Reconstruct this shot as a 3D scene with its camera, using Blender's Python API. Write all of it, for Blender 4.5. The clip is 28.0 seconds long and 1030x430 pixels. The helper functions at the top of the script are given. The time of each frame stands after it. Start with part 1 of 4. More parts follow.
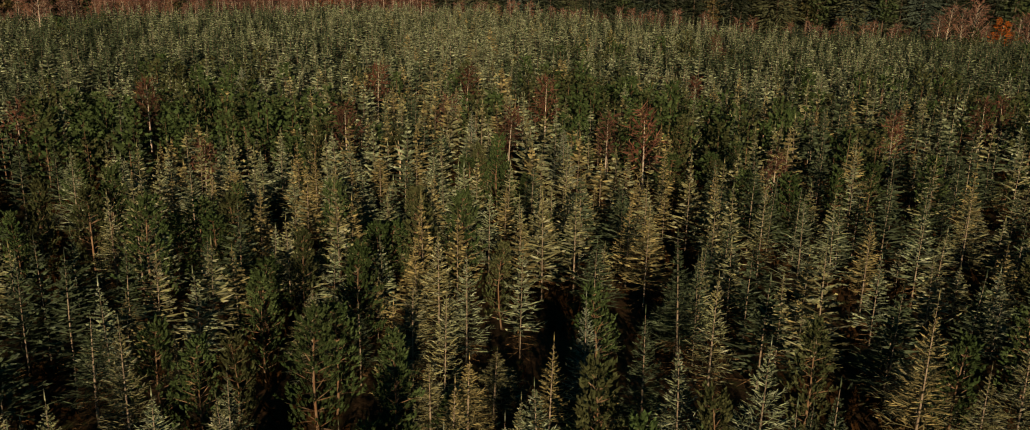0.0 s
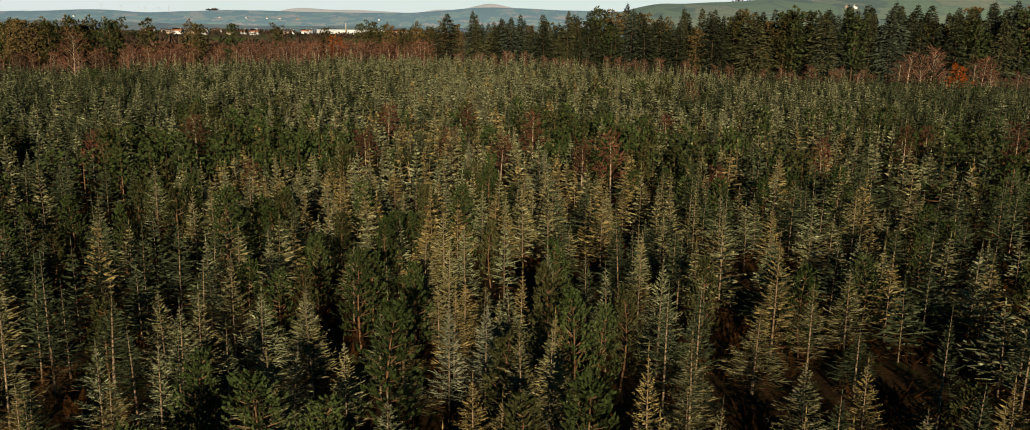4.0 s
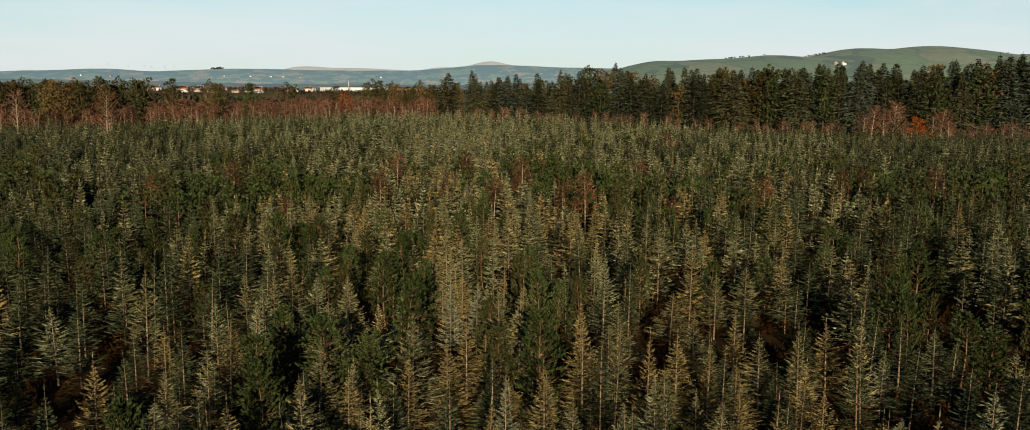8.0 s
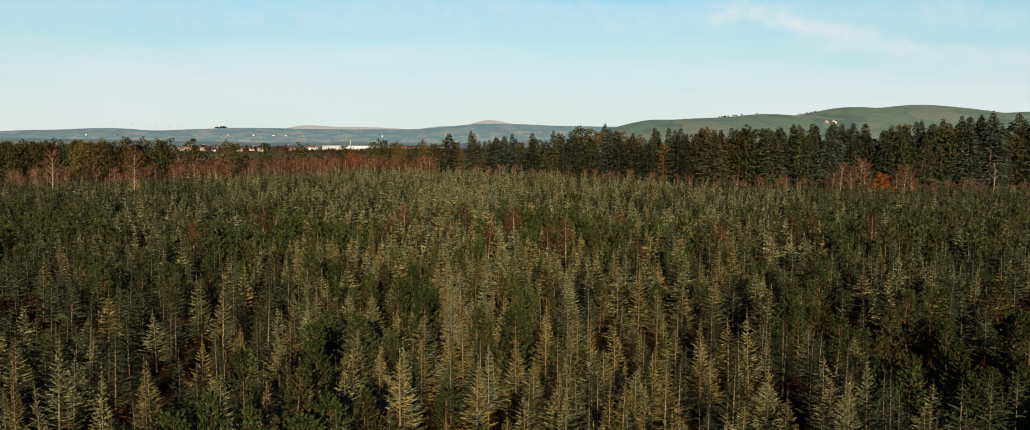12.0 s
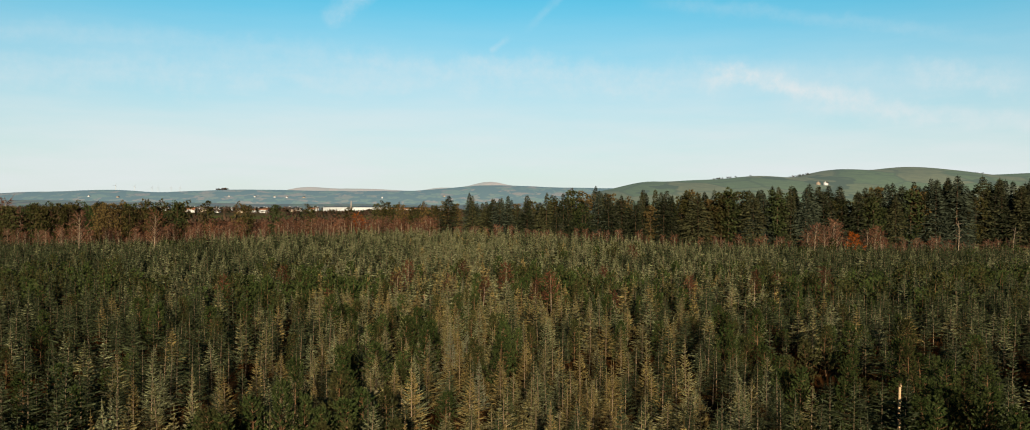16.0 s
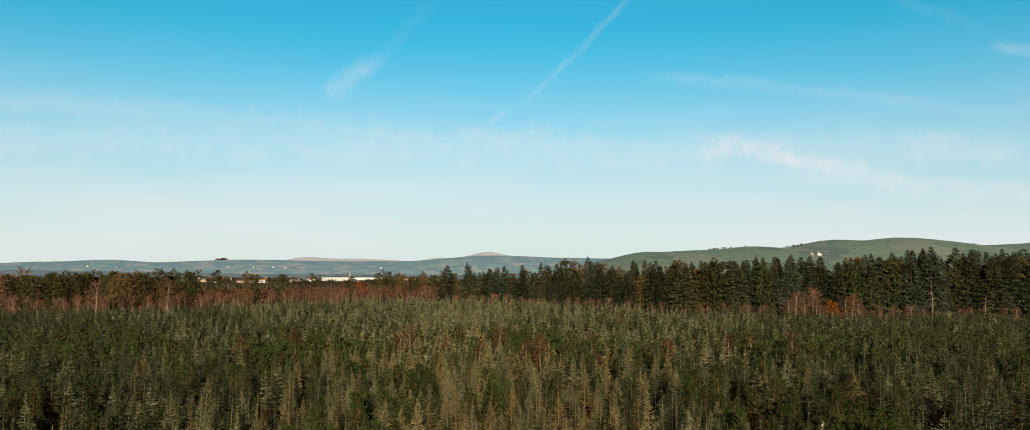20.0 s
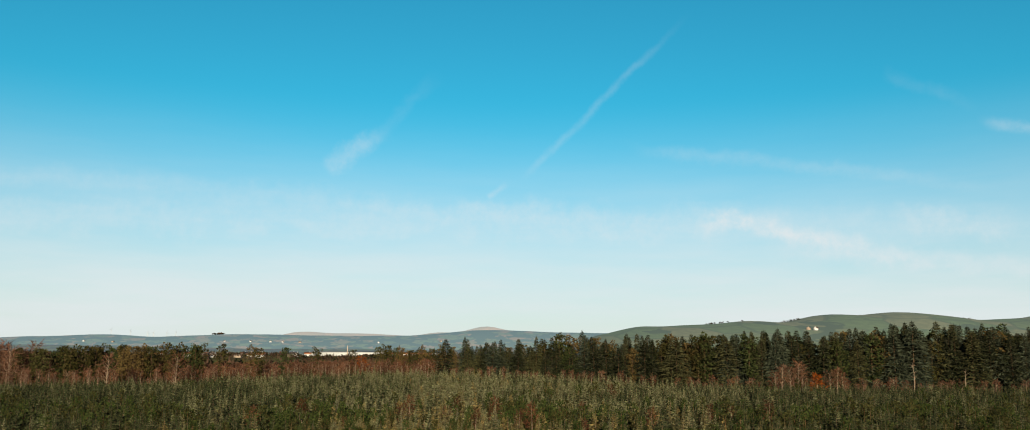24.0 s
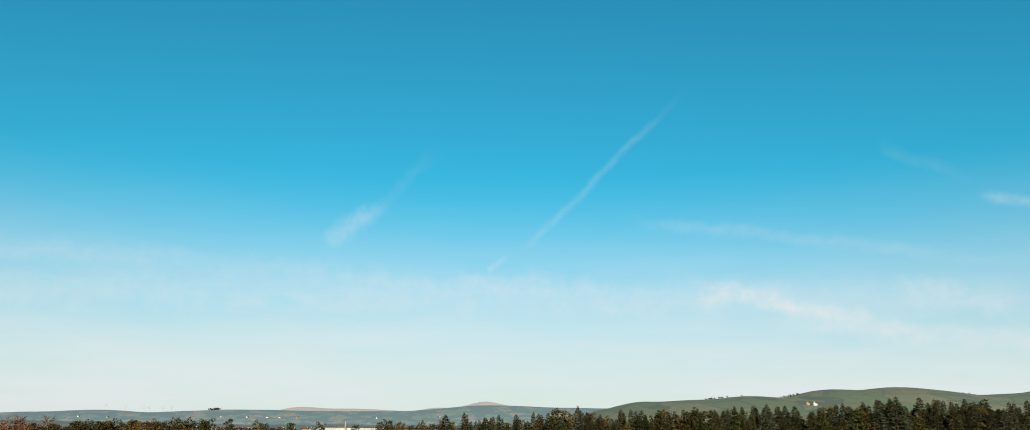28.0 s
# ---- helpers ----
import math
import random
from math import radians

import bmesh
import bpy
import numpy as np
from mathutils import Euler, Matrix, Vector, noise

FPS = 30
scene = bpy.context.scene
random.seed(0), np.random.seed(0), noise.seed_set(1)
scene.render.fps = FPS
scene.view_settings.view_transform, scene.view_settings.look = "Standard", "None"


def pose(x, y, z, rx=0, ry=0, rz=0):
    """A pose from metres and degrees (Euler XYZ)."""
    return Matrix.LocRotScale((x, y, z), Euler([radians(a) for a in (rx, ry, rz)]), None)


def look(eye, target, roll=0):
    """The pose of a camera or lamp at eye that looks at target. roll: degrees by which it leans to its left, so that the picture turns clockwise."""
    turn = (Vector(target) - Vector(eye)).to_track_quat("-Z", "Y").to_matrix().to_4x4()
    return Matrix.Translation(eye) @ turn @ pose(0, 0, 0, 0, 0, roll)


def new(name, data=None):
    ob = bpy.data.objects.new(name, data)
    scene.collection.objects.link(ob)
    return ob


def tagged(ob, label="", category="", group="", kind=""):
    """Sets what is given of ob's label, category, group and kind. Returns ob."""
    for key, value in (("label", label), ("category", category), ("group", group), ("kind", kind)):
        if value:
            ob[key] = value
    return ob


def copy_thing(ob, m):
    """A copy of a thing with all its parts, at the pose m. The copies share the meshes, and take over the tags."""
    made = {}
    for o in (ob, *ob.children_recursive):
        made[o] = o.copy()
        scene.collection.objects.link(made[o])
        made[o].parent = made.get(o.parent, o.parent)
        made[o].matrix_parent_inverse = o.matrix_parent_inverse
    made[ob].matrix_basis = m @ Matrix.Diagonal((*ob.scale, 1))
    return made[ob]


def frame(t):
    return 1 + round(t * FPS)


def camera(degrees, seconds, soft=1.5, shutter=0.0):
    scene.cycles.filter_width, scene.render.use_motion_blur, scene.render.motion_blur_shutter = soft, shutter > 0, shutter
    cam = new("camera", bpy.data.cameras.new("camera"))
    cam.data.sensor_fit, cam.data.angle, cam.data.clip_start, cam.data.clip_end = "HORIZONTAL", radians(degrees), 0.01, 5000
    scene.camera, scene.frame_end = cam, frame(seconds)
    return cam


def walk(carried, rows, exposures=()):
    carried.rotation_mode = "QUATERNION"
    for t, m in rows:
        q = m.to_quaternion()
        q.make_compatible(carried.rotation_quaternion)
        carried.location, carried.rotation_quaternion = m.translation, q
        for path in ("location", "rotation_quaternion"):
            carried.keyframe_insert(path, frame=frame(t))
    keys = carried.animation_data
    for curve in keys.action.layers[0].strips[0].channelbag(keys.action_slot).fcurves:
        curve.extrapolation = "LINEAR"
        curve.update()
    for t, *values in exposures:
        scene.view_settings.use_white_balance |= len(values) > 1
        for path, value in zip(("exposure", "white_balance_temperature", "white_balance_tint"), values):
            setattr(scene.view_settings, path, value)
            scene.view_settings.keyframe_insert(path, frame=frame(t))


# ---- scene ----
cam = camera(62.0, 28.0, soft=0.9)
# seconds, x, y, z, tilt, turn, lean
PATH = [
    (0, -1.76, 0.19, 18.79, 74.272, -2.580, 1.26),
    (0.5, -1.71, -1.64, 18.70, 74.726, -2.566, 1.19),
    (1, -1.66, -3.48, 18.63, 75.159, -2.551, 1.13),
    (1.5, -1.61, -5.33, 18.58, 75.580, -2.537, 1.06),
    (2, -1.56, -7.20, 18.55, 75.996, -2.522, 1.01),
    (3, -1.45, -10.98, 18.53, 76.830, -2.493, 0.90),
    (4, -1.33, -14.86, 18.55, 77.684, -2.464, 0.80),
    (5, -1.20, -18.85, 18.61, 78.567, -2.438, 0.71),
    (6, -1.08, -22.95, 18.69, 79.477, -2.414, 0.64),
    (7, -0.95, -27.15, 18.79, 80.406, -2.392, 0.58),
    (8, -0.81, -31.43, 18.90, 81.349, -2.374, 0.52),
    (9, -0.67, -35.77, 19.01, 82.298, -2.359, 0.48),
    (10, -0.53, -40.16, 19.11, 83.252, -2.348, 0.44),
    (11, -0.40, -44.55, 19.20, 84.211, -2.341, 0.41),
    (12, -0.26, -48.93, 19.27, 85.178, -2.337, 0.39),
    (13, -0.12, -53.26, 19.32, 86.159, -2.338, 0.37),
    (14, 0.02, -57.50, 19.36, 87.163, -2.342, 0.36),
    (15, 0.15, -61.65, 19.36, 88.198, -2.349, 0.36),
    (16, 0.28, -65.68, 19.34, 89.270, -2.359, 0.36),
    (17, 0.41, -69.56, 19.30, 90.384, -2.371, 0.36),
    (18, 0.53, -73.31, 19.24, 91.540, -2.386, 0.36),
    (19, 0.65, -76.91, 19.15, 92.735, -2.402, 0.37),
    (20, 0.76, -80.38, 19.05, 93.961, -2.418, 0.38),
    (21, 0.86, -83.74, 18.93, 95.205, -2.434, 0.39),
    (22, 0.95, -87.03, 18.81, 96.454, -2.448, 0.40),
    (23, 1.04, -90.31, 18.69, 97.692, -2.461, 0.41),
    (24, 1.11, -93.64, 18.57, 98.909, -2.469, 0.41),
    (25, 1.18, -97.10, 18.46, 100.102, -2.474, 0.42),
    (26, 1.23, -100.81, 18.38, 101.283, -2.472, 0.42),
    (27, 1.27, -104.89, 18.33, 102.485, -2.462, 0.42),
    (28, 1.30, -109.49, 18.33, 103.778, -2.444, 0.41),
]
walk(cam, [(t, pose(x, y, z, tilt, 0, turn) @ pose(0, 0, 0, 0, 0, lean)) for t, x, y, z, tilt, turn, lean in PATH])
scene.view_settings.exposure = 2.6

# ---------------------------------------------------------------- light
SUN_ELEVATION, SUN_AZIMUTH = radians(14.5), radians(179.2)
sun_data = bpy.data.lights.new("sun", "SUN")
sun_data.energy, sun_data.angle, sun_data.color = 5.0, radians(0.5), (1.0, 0.78, 0.50)
sun = new("sun", sun_data)
sun_way = Vector((math.sin(SUN_AZIMUTH) * math.cos(SUN_ELEVATION), math.cos(SUN_AZIMUTH) * math.cos(SUN_ELEVATION), math.sin(SUN_ELEVATION)))
sun.matrix_world = look(sun_way * 300, (0, 0, 0))


class Nodes:
    """Short way to write a node tree."""

    def __init__(self, tree):
        self.tree = tree
        tree.nodes.clear()

    def add(self, kind, inputs=None, **settings):
        node = self.tree.nodes.new(kind)
        for key, value in settings.items():
            setattr(node, key, value)
        for key, value in (inputs or {}).items():
            if isinstance(value, bpy.types.NodeSocket):
                self.tree.links.new(value, node.inputs[key])
            else:
                node.inputs[key].default_value = value
        return node

    def math(self, operation, a, b=0.0, clamp=False):
        return self.add("ShaderNodeMath", {0: a, 1: b}, operation=operation, use_clamp=clamp).outputs[0]

    def between(self, value, low, high, to_low=0.0, to_high=1.0):
        return self.add("ShaderNodeMapRange", {"Value": value, "From Min": low, "From Max": high, "To Min": to_low, "To Max": to_high},
                        interpolation_type="SMOOTHSTEP").outputs[0]

    def blend(self, factor, a, b, how):
        node = self.tree.nodes.new("ShaderNodeMix")
        node.data_type, node.blend_type = "RGBA", how
        for slot, value in ((0, factor), (6, a), (7, b)):
            if isinstance(value, bpy.types.NodeSocket):
                self.tree.links.new(value, node.inputs[slot])
            else:
                node.inputs[slot].default_value = value if slot == 0 else (*value[:3], 1)
        return node.outputs[2]

    def noise(self, vector, scale, detail=3.0, rough=0.55):
        return self.add("ShaderNodeTexNoise", {"Vector": vector, "Scale": scale, "Detail": detail, "Roughness": rough}).outputs["Fac"]


# sky with a thin cirrus veil towards the horizon and a few old vapour trails
world = bpy.data.worlds.new("sky")
scene.world = world
world.use_nodes = True
n = Nodes(world.node_tree)
sky = n.add("ShaderNodeTexSky", sky_type="NISHITA", sun_disc=False, sun_elevation=SUN_ELEVATION, sun_rotation=SUN_AZIMUTH,
            altitude=100.0, air_density=1.0, dust_density=0.3, ozone_density=3.0).outputs[0]
way = n.add("ShaderNodeTexCoord").outputs["Generated"]
axis = n.add("ShaderNodeSeparateXYZ", {0: way})
dx, dy, dz = axis.outputs[0], axis.outputs[1], axis.outputs[2]
stretched = n.add("ShaderNodeMapping", {"Vector": way, "Scale": (1.3, 1.3, 9.0)}).outputs[0]
streaks = n.noise(stretched, 1.6, 5.0, 0.6)
low = n.between(dz, -0.02, 0.288, 1.0, 0.0)
veil = n.math("MULTIPLY", low, n.between(streaks, 0.25, 0.75, 0.70, 1.15), clamp=True)
ahead = n.math("MAXIMUM", dy, 0.05)
u, v = n.math("DIVIDE", dx, ahead), n.math("DIVIDE", dz, ahead)
wispy = n.noise(way, 22.0, 5.0, 0.65)
ragged = n.noise(way, 60.0, 4.0, 0.7)


def trail(start, end, width, strength):
    """A soft streak of ice cloud between two directions."""
    (u0, v0), (u1, v1) = start, end
    du, dv = u1 - u0, v1 - v0
    size = math.hypot(du, dv)
    cu, cv = n.math("SUBTRACT", u, u0), n.math("SUBTRACT", v, v0)
    along = n.math("ADD", n.math("MULTIPLY", cu, du / size ** 2), n.math("MULTIPLY", cv, dv / size ** 2))
    across = n.math("ADD", n.math("MULTIPLY", cu, -dv / size), n.math("MULTIPLY", cv, du / size))
    bent = n.math("ADD", across, n.math("MULTIPLY", n.math("SUBTRACT", wispy, 0.5), width * 2.4))
    body = n.between(n.math("ABSOLUTE", bent), 0.0, width, 1.0, 0.0)
    ends = n.math("MULTIPLY", n.between(along, -0.05, 0.12), n.between(along, 0.55, 1.05, 1.0, 0.0))
    cut = n.between(ragged, 0.25, 0.7, 0.45, 1.0)
    return n.math("MULTIPLY", n.math("MULTIPLY", body, ends), n.math("MULTIPLY", cut, strength))


cover = veil
for start, end, width, strength in (
        ((0.056, 0.203), (0.253, 0.408), 0.0070, 0.13), ((-0.178, 0.206), (-0.112, 0.262), 0.017, 0.27), ((-0.125, 0.250), (-0.045, 0.330), 0.012, 0.045),
        ((0.26, 0.158), (0.56, 0.108), 0.017, 0.31), ((-0.75, 0.150), (0.95, 0.150), 0.030, 0.17), ((-0.70, 0.205), (0.35, 0.140), 0.020, 0.12),
        ((0.35, 0.120), (0.90, 0.090), 0.018, 0.20), ((0.19, 0.240), (0.66, 0.198), 0.013, 0.12), ((0.62, 0.285), (0.82, 0.250), 0.012, 0.2),
        ((0.01, 0.178), (0.035, 0.195), 0.006, 0.2), ((0.50, 0.165), (0.68, 0.14), 0.02, 0.16), ((0.50, 0.342), (0.62, 0.300), 0.012, 0.05)):
    cover = n.math("ADD", cover, trail(start, end, width, strength), clamp=True)
cover = n.math("MULTIPLY", cover, 0.97)
tint = n.blend(n.between(dz, 0.0, 0.30), (0.0292, 0.0374, 0.0382), (0.0082, 0.0492, 0.0462), "MIX")
tone = n.blend(1.0, sky, tint, "MULTIPLY")
air = n.blend(cover, tone, (0.268, 0.286, 0.291), "MIX")
n.add("ShaderNodeOutputWorld", {0: n.add("ShaderNodeBackground", {0: air, 1: 0.466}).outputs[0]})


# ---------------------------------------------------------------- materials
def material(name, colours, rough=0.75, scale=3.0, fine=40.0, bump=0.0, island=0.35, own=0.18, holes=None, gloss=0.0, kinds=()):
    """Two or three base colours mixed by coarse noise over the place, finer grain, and a random shade for each piece. kinds: base colours of single odd trees."""
    mat = bpy.data.materials.new(name)
    mat.use_nodes = True
    k = Nodes(mat.node_tree)
    place = k.add("ShaderNodeNewGeometry")
    where = place.outputs["Position"]
    coarse = k.between(k.noise(where, scale, 2.0), 0.3, 0.7)
    colour = k.blend(coarse, colours[0], colours[1], "MIX")
    if len(colours) > 2:
        colour = k.blend(k.between(k.noise(where, scale * 3.7, 3.0), 0.48, 0.68), colour, colours[2], "MIX")
    chance = k.add("ShaderNodeObjectInfo").outputs["Random"]
    for i, kind in enumerate(kinds):
        colour = k.blend(k.between(chance, 0.40 + 0.25 * i, 0.48 + 0.25 * i), colour, kind, "MIX")
    grain = k.between(k.noise(where, fine, 3.0), 0.2, 0.8, 0.72, 1.25)
    piece = k.add("ShaderNodeMapRange", {"Value": place.outputs["Random Per Island"], "To Min": 1.0 - island, "To Max": 1.0 + island}).outputs[0]
    each = k.add("ShaderNodeMapRange", {"Value": k.add("ShaderNodeObjectInfo").outputs["Random"], "To Min": 1.0 - own, "To Max": 1.0 + own}).outputs[0]
    shade = k.math("MULTIPLY", k.math("MULTIPLY", grain, piece), each)
    grey = k.add("ShaderNodeCombineXYZ", {0: shade, 1: shade, 2: shade}).outputs[0]
    colour = k.blend(1.0, colour, grey, "MULTIPLY")
    inputs = {"Base Color": colour, "Roughness": rough, "Specular IOR Level": gloss}
    if bump:
        inputs["Normal"] = k.add("ShaderNodeBump", {"Height": k.noise(where, fine, 4.0), "Strength": bump, "Distance": 0.02}).outputs[0]
    bsdf = k.add("ShaderNodeBsdfPrincipled", inputs)
    surface = bsdf.outputs[0]
    if holes:
        # sprays of needles with gaps between them
        size, share, upright = holes
        streak = k.add("ShaderNodeMapping", {"Vector": where, "Scale": (1, 1, upright)}).outputs[0]
        open_ = k.between(k.noise(streak, size, 2.0, 0.6), share - 0.01, share + 0.01)
        surface = k.add("ShaderNodeMixShader", {0: open_, 1: k.add("ShaderNodeBsdfTransparent").outputs[0], 2: surface}).outputs[0]
    k.add("ShaderNodeOutputMaterial", {0: surface})
    return mat


M_SPRUCE = material("spruce_needles", [(0.0340, 0.0304, 0.0137), (0.0233, 0.0251, 0.0128), (0.0409, 0.0405, 0.0273)], scale=0.6, fine=30, island=0.7, own=0.3)
M_SPRUCE_GOLD = material("golden_spruce_needles", [(0.0402, 0.0316, 0.0132), (0.0319, 0.0263, 0.0118), (0.0256, 0.0245, 0.0125)], scale=0.6, fine=30, island=0.7, own=0.3)
M_SPRUCE_GREY = material("glaucous_spruce_needles", [(0.0270, 0.0296, 0.0159), (0.0212, 0.0249, 0.0136), (0.0459, 0.0486, 0.0337)], scale=0.8, fine=30, island=0.7, own=0.3)
# dark green spruces, also standing in for shaded ones on the flanks
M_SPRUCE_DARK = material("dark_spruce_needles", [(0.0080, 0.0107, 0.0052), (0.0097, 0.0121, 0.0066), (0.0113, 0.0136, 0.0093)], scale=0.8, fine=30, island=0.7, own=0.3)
M_BLUE = material("blue_spruce_needles", [(0.0379, 0.0413, 0.0286), (0.0253, 0.0286, 0.0199)], scale=0.8, fine=30, island=0.4)
M_PINE = material("pine_needles", [(0.0063, 0.0099, 0.0033), (0.0083, 0.0113, 0.0042)], scale=0.5, fine=30, island=0.5, own=0.25)
M_PINE_OLIVE = material("olive_pine_needles", [(0.0095, 0.0097, 0.0041), (0.0073, 0.0087, 0.0035)], scale=0.5, fine=30, island=0.5, own=0.25)
M_DEAD = material("dead_twigs", [(0.0273, 0.0164, 0.0074), (0.0210, 0.0130, 0.0061)], scale=0.5, fine=30, island=0.4)
M_BARK = material("conifer_bark", [(0.0348, 0.0258, 0.0176), (0.0524, 0.0407, 0.0296)], scale=2.0, fine=30, bump=0.4, island=0.1)
M_PINEBARK = material("pine_bark", [(0.0269, 0.0145, 0.0075), (0.0364, 0.0241, 0.0148)], scale=2.0, fine=30, bump=0.4, island=0.1)
M_BIRCH = material("birch_bark", [(0.0886, 0.0726, 0.0581), (0.0565, 0.0430, 0.0333)], scale=3.0, fine=12, island=0.1)
M_TWIG = material("birch_twigs", [(0.0300, 0.0152, 0.0098), (0.0230, 0.0136, 0.0104)], scale=0.2, fine=30, island=0.45, own=0.3)
M_RED_TWIG = material("red_birch_twigs", [(0.0190, 0.0082, 0.0052), (0.0150, 0.0080, 0.0056)], scale=0.2, fine=30, island=0.45, own=0.3)
M_RUSSET = material("russet_leaves", [(0.0524, 0.0145, 0.0028), (0.0400, 0.0111, 0.0028)], scale=0.6, fine=30)
M_TALL = material("mature_spruce_needles", [(0.0053, 0.0073, 0.0037), (0.0083, 0.0099, 0.0056), (0.0161, 0.0176, 0.0128)], scale=0.15, fine=6, island=0.6, own=0.35, kinds=((0.0106, 0.0138, 0.0101), (0.0100, 0.0108, 0.0056)))
M_TALLPINE = material("mature_pine_needles", [(0.0090, 0.0098, 0.0038), (0.0125, 0.0115, 0.0048)], scale=0.2, fine=6, island=0.5, own=0.3, kinds=((0.0080, 0.0110, 0.0045), (0.0165, 0.0125, 0.0055)))
M_TALLBARK = material("mature_bark", [(0.0154, 0.0106, 0.0070), (0.0238, 0.0173, 0.0118)], scale=1.0, fine=12, bump=0.5, island=0.1)
M_SNAG = material("bleached_wood", [(0.1190, 0.0912, 0.0595), (0.0912, 0.0674, 0.0437)], scale=2.0, fine=30, bump=0.4, island=0.1)
M_GREYWOOD = material("grey_dead_wood", [(0.0700, 0.0583, 0.0467), (0.0467, 0.0382, 0.0308)], scale=2.0, fine=30, island=0.15)
M_BRACKEN = material("dead_bracken", [(0.0066, 0.0031, 0.0011), (0.0045, 0.0024, 0.0011)], scale=0.5, fine=10, island=0.4, holes=(14.0, 0.45, 0.7))
M_WOODS = material("bare_woods", [(0.0208, 0.0143, 0.0107), (0.0149, 0.0113, 0.0089)], scale=0.02, fine=1.0, island=0.4)


# ---------------------------------------------------------------- meshes
def link_mesh(name, verts, faces, mats, index=None):
    """One mesh from arrays of corners and triangles."""
    me = bpy.data.meshes.new(name)
    verts, faces = np.asarray(verts, np.float32), np.asarray(faces, np.int32)
    me.vertices.add(len(verts))
    me.vertices.foreach_set("co", verts.ravel())
    me.loops.add(faces.size)
    me.loops.foreach_set("vertex_index", faces.ravel())
    me.polygons.add(len(faces))
    me.polygons.foreach_set("loop_start", np.arange(0, faces.size, 3, dtype=np.int32))
    for m in mats:
        me.materials.append(m)
    if index is not None:
        me.polygons.foreach_set("material_index", np.asarray(index, np.int32))
    me.update(calc_edges=True)
    return me


def joined(pieces):
    """Corners and triangles of several pieces as one."""
    verts, faces, at = [], [], 0
    for v_, f_ in pieces:
        verts.append(v_)
        faces.append(f_ + at)
        at += len(v_)
    return np.concatenate(verts), np.concatenate(faces)


def spikes(start, end, width, kind, rng):
    """Needled twigs: slim three-sided spindles ("spindle"), spikes ("spike") or single blades ("blade") from start to end."""
    start, end = np.asarray(start, float), np.asarray(end, float)
    width = np.broadcast_to(np.asarray(width, float), (len(start),))[:, None]
    d = end - start
    a = np.cross(d, rng.normal(size=d.shape))
    a /= np.linalg.norm(a, axis=1, keepdims=True) + 1e-9
    b = np.cross(d, a)
    b /= np.linalg.norm(b, axis=1, keepdims=True) + 1e-9
    k = len(start)
    if kind == "blade":
        mid = start + 0.35 * d
        v_ = np.stack([start, mid + a * width * 0.7, end, mid - a * width * 0.7], 1).reshape(-1, 3)
        f_ = np.array([[0, 1, 2], [0, 2, 3]])
        return v_, (f_[None] + 4 * np.arange(k)[:, None, None]).reshape(-1, 3)
    ring = start + (0.35 * d if kind == "spindle" else 0.0)
    corner = [ring + width * 0.5 * (math.cos(q) * a + math.sin(q) * b) for q in (0.0, 2.094, 4.189)]
    if kind == "spindle":
        v_ = np.stack([start, *corner, end], 1).reshape(-1, 3)
        f_ = np.array([[0, 2, 1], [0, 3, 2], [0, 1, 3], [1, 2, 4], [2, 3, 4], [3, 1, 4]])
        return v_, (f_[None] + 5 * np.arange(k)[:, None, None]).reshape(-1, 3)
    v_ = np.stack([*corner, end], 1).reshape(-1, 3)
    f_ = np.array([[0, 1, 3], [1, 2, 3], [2, 0, 3]])
    return v_, (f_[None] + 4 * np.arange(k)[:, None, None]).reshape(-1, 3)


def stem(points, radii, sides=5):
    """A tapered round stem through points."""
    points = np.asarray(points, float)
    ring = np.array([[math.cos(q), math.sin(q), 0] for q in np.arange(sides) * 2 * math.pi / sides])
    verts = np.concatenate([p + ring * r for p, r in zip(points, radii)])
    faces = []
    for i in range(len(points) - 1):
        for j in range(sides):
            a, b = i * sides + j, i * sides + (j + 1) % sides
            faces += [[a, b, b + sides], [a, b + sides, a + sides]]
    last = (len(points) - 1) * sides
    faces += [[last, last + j, last + j + 1] for j in range(1, sides - 1)]
    return verts, np.array(faces)


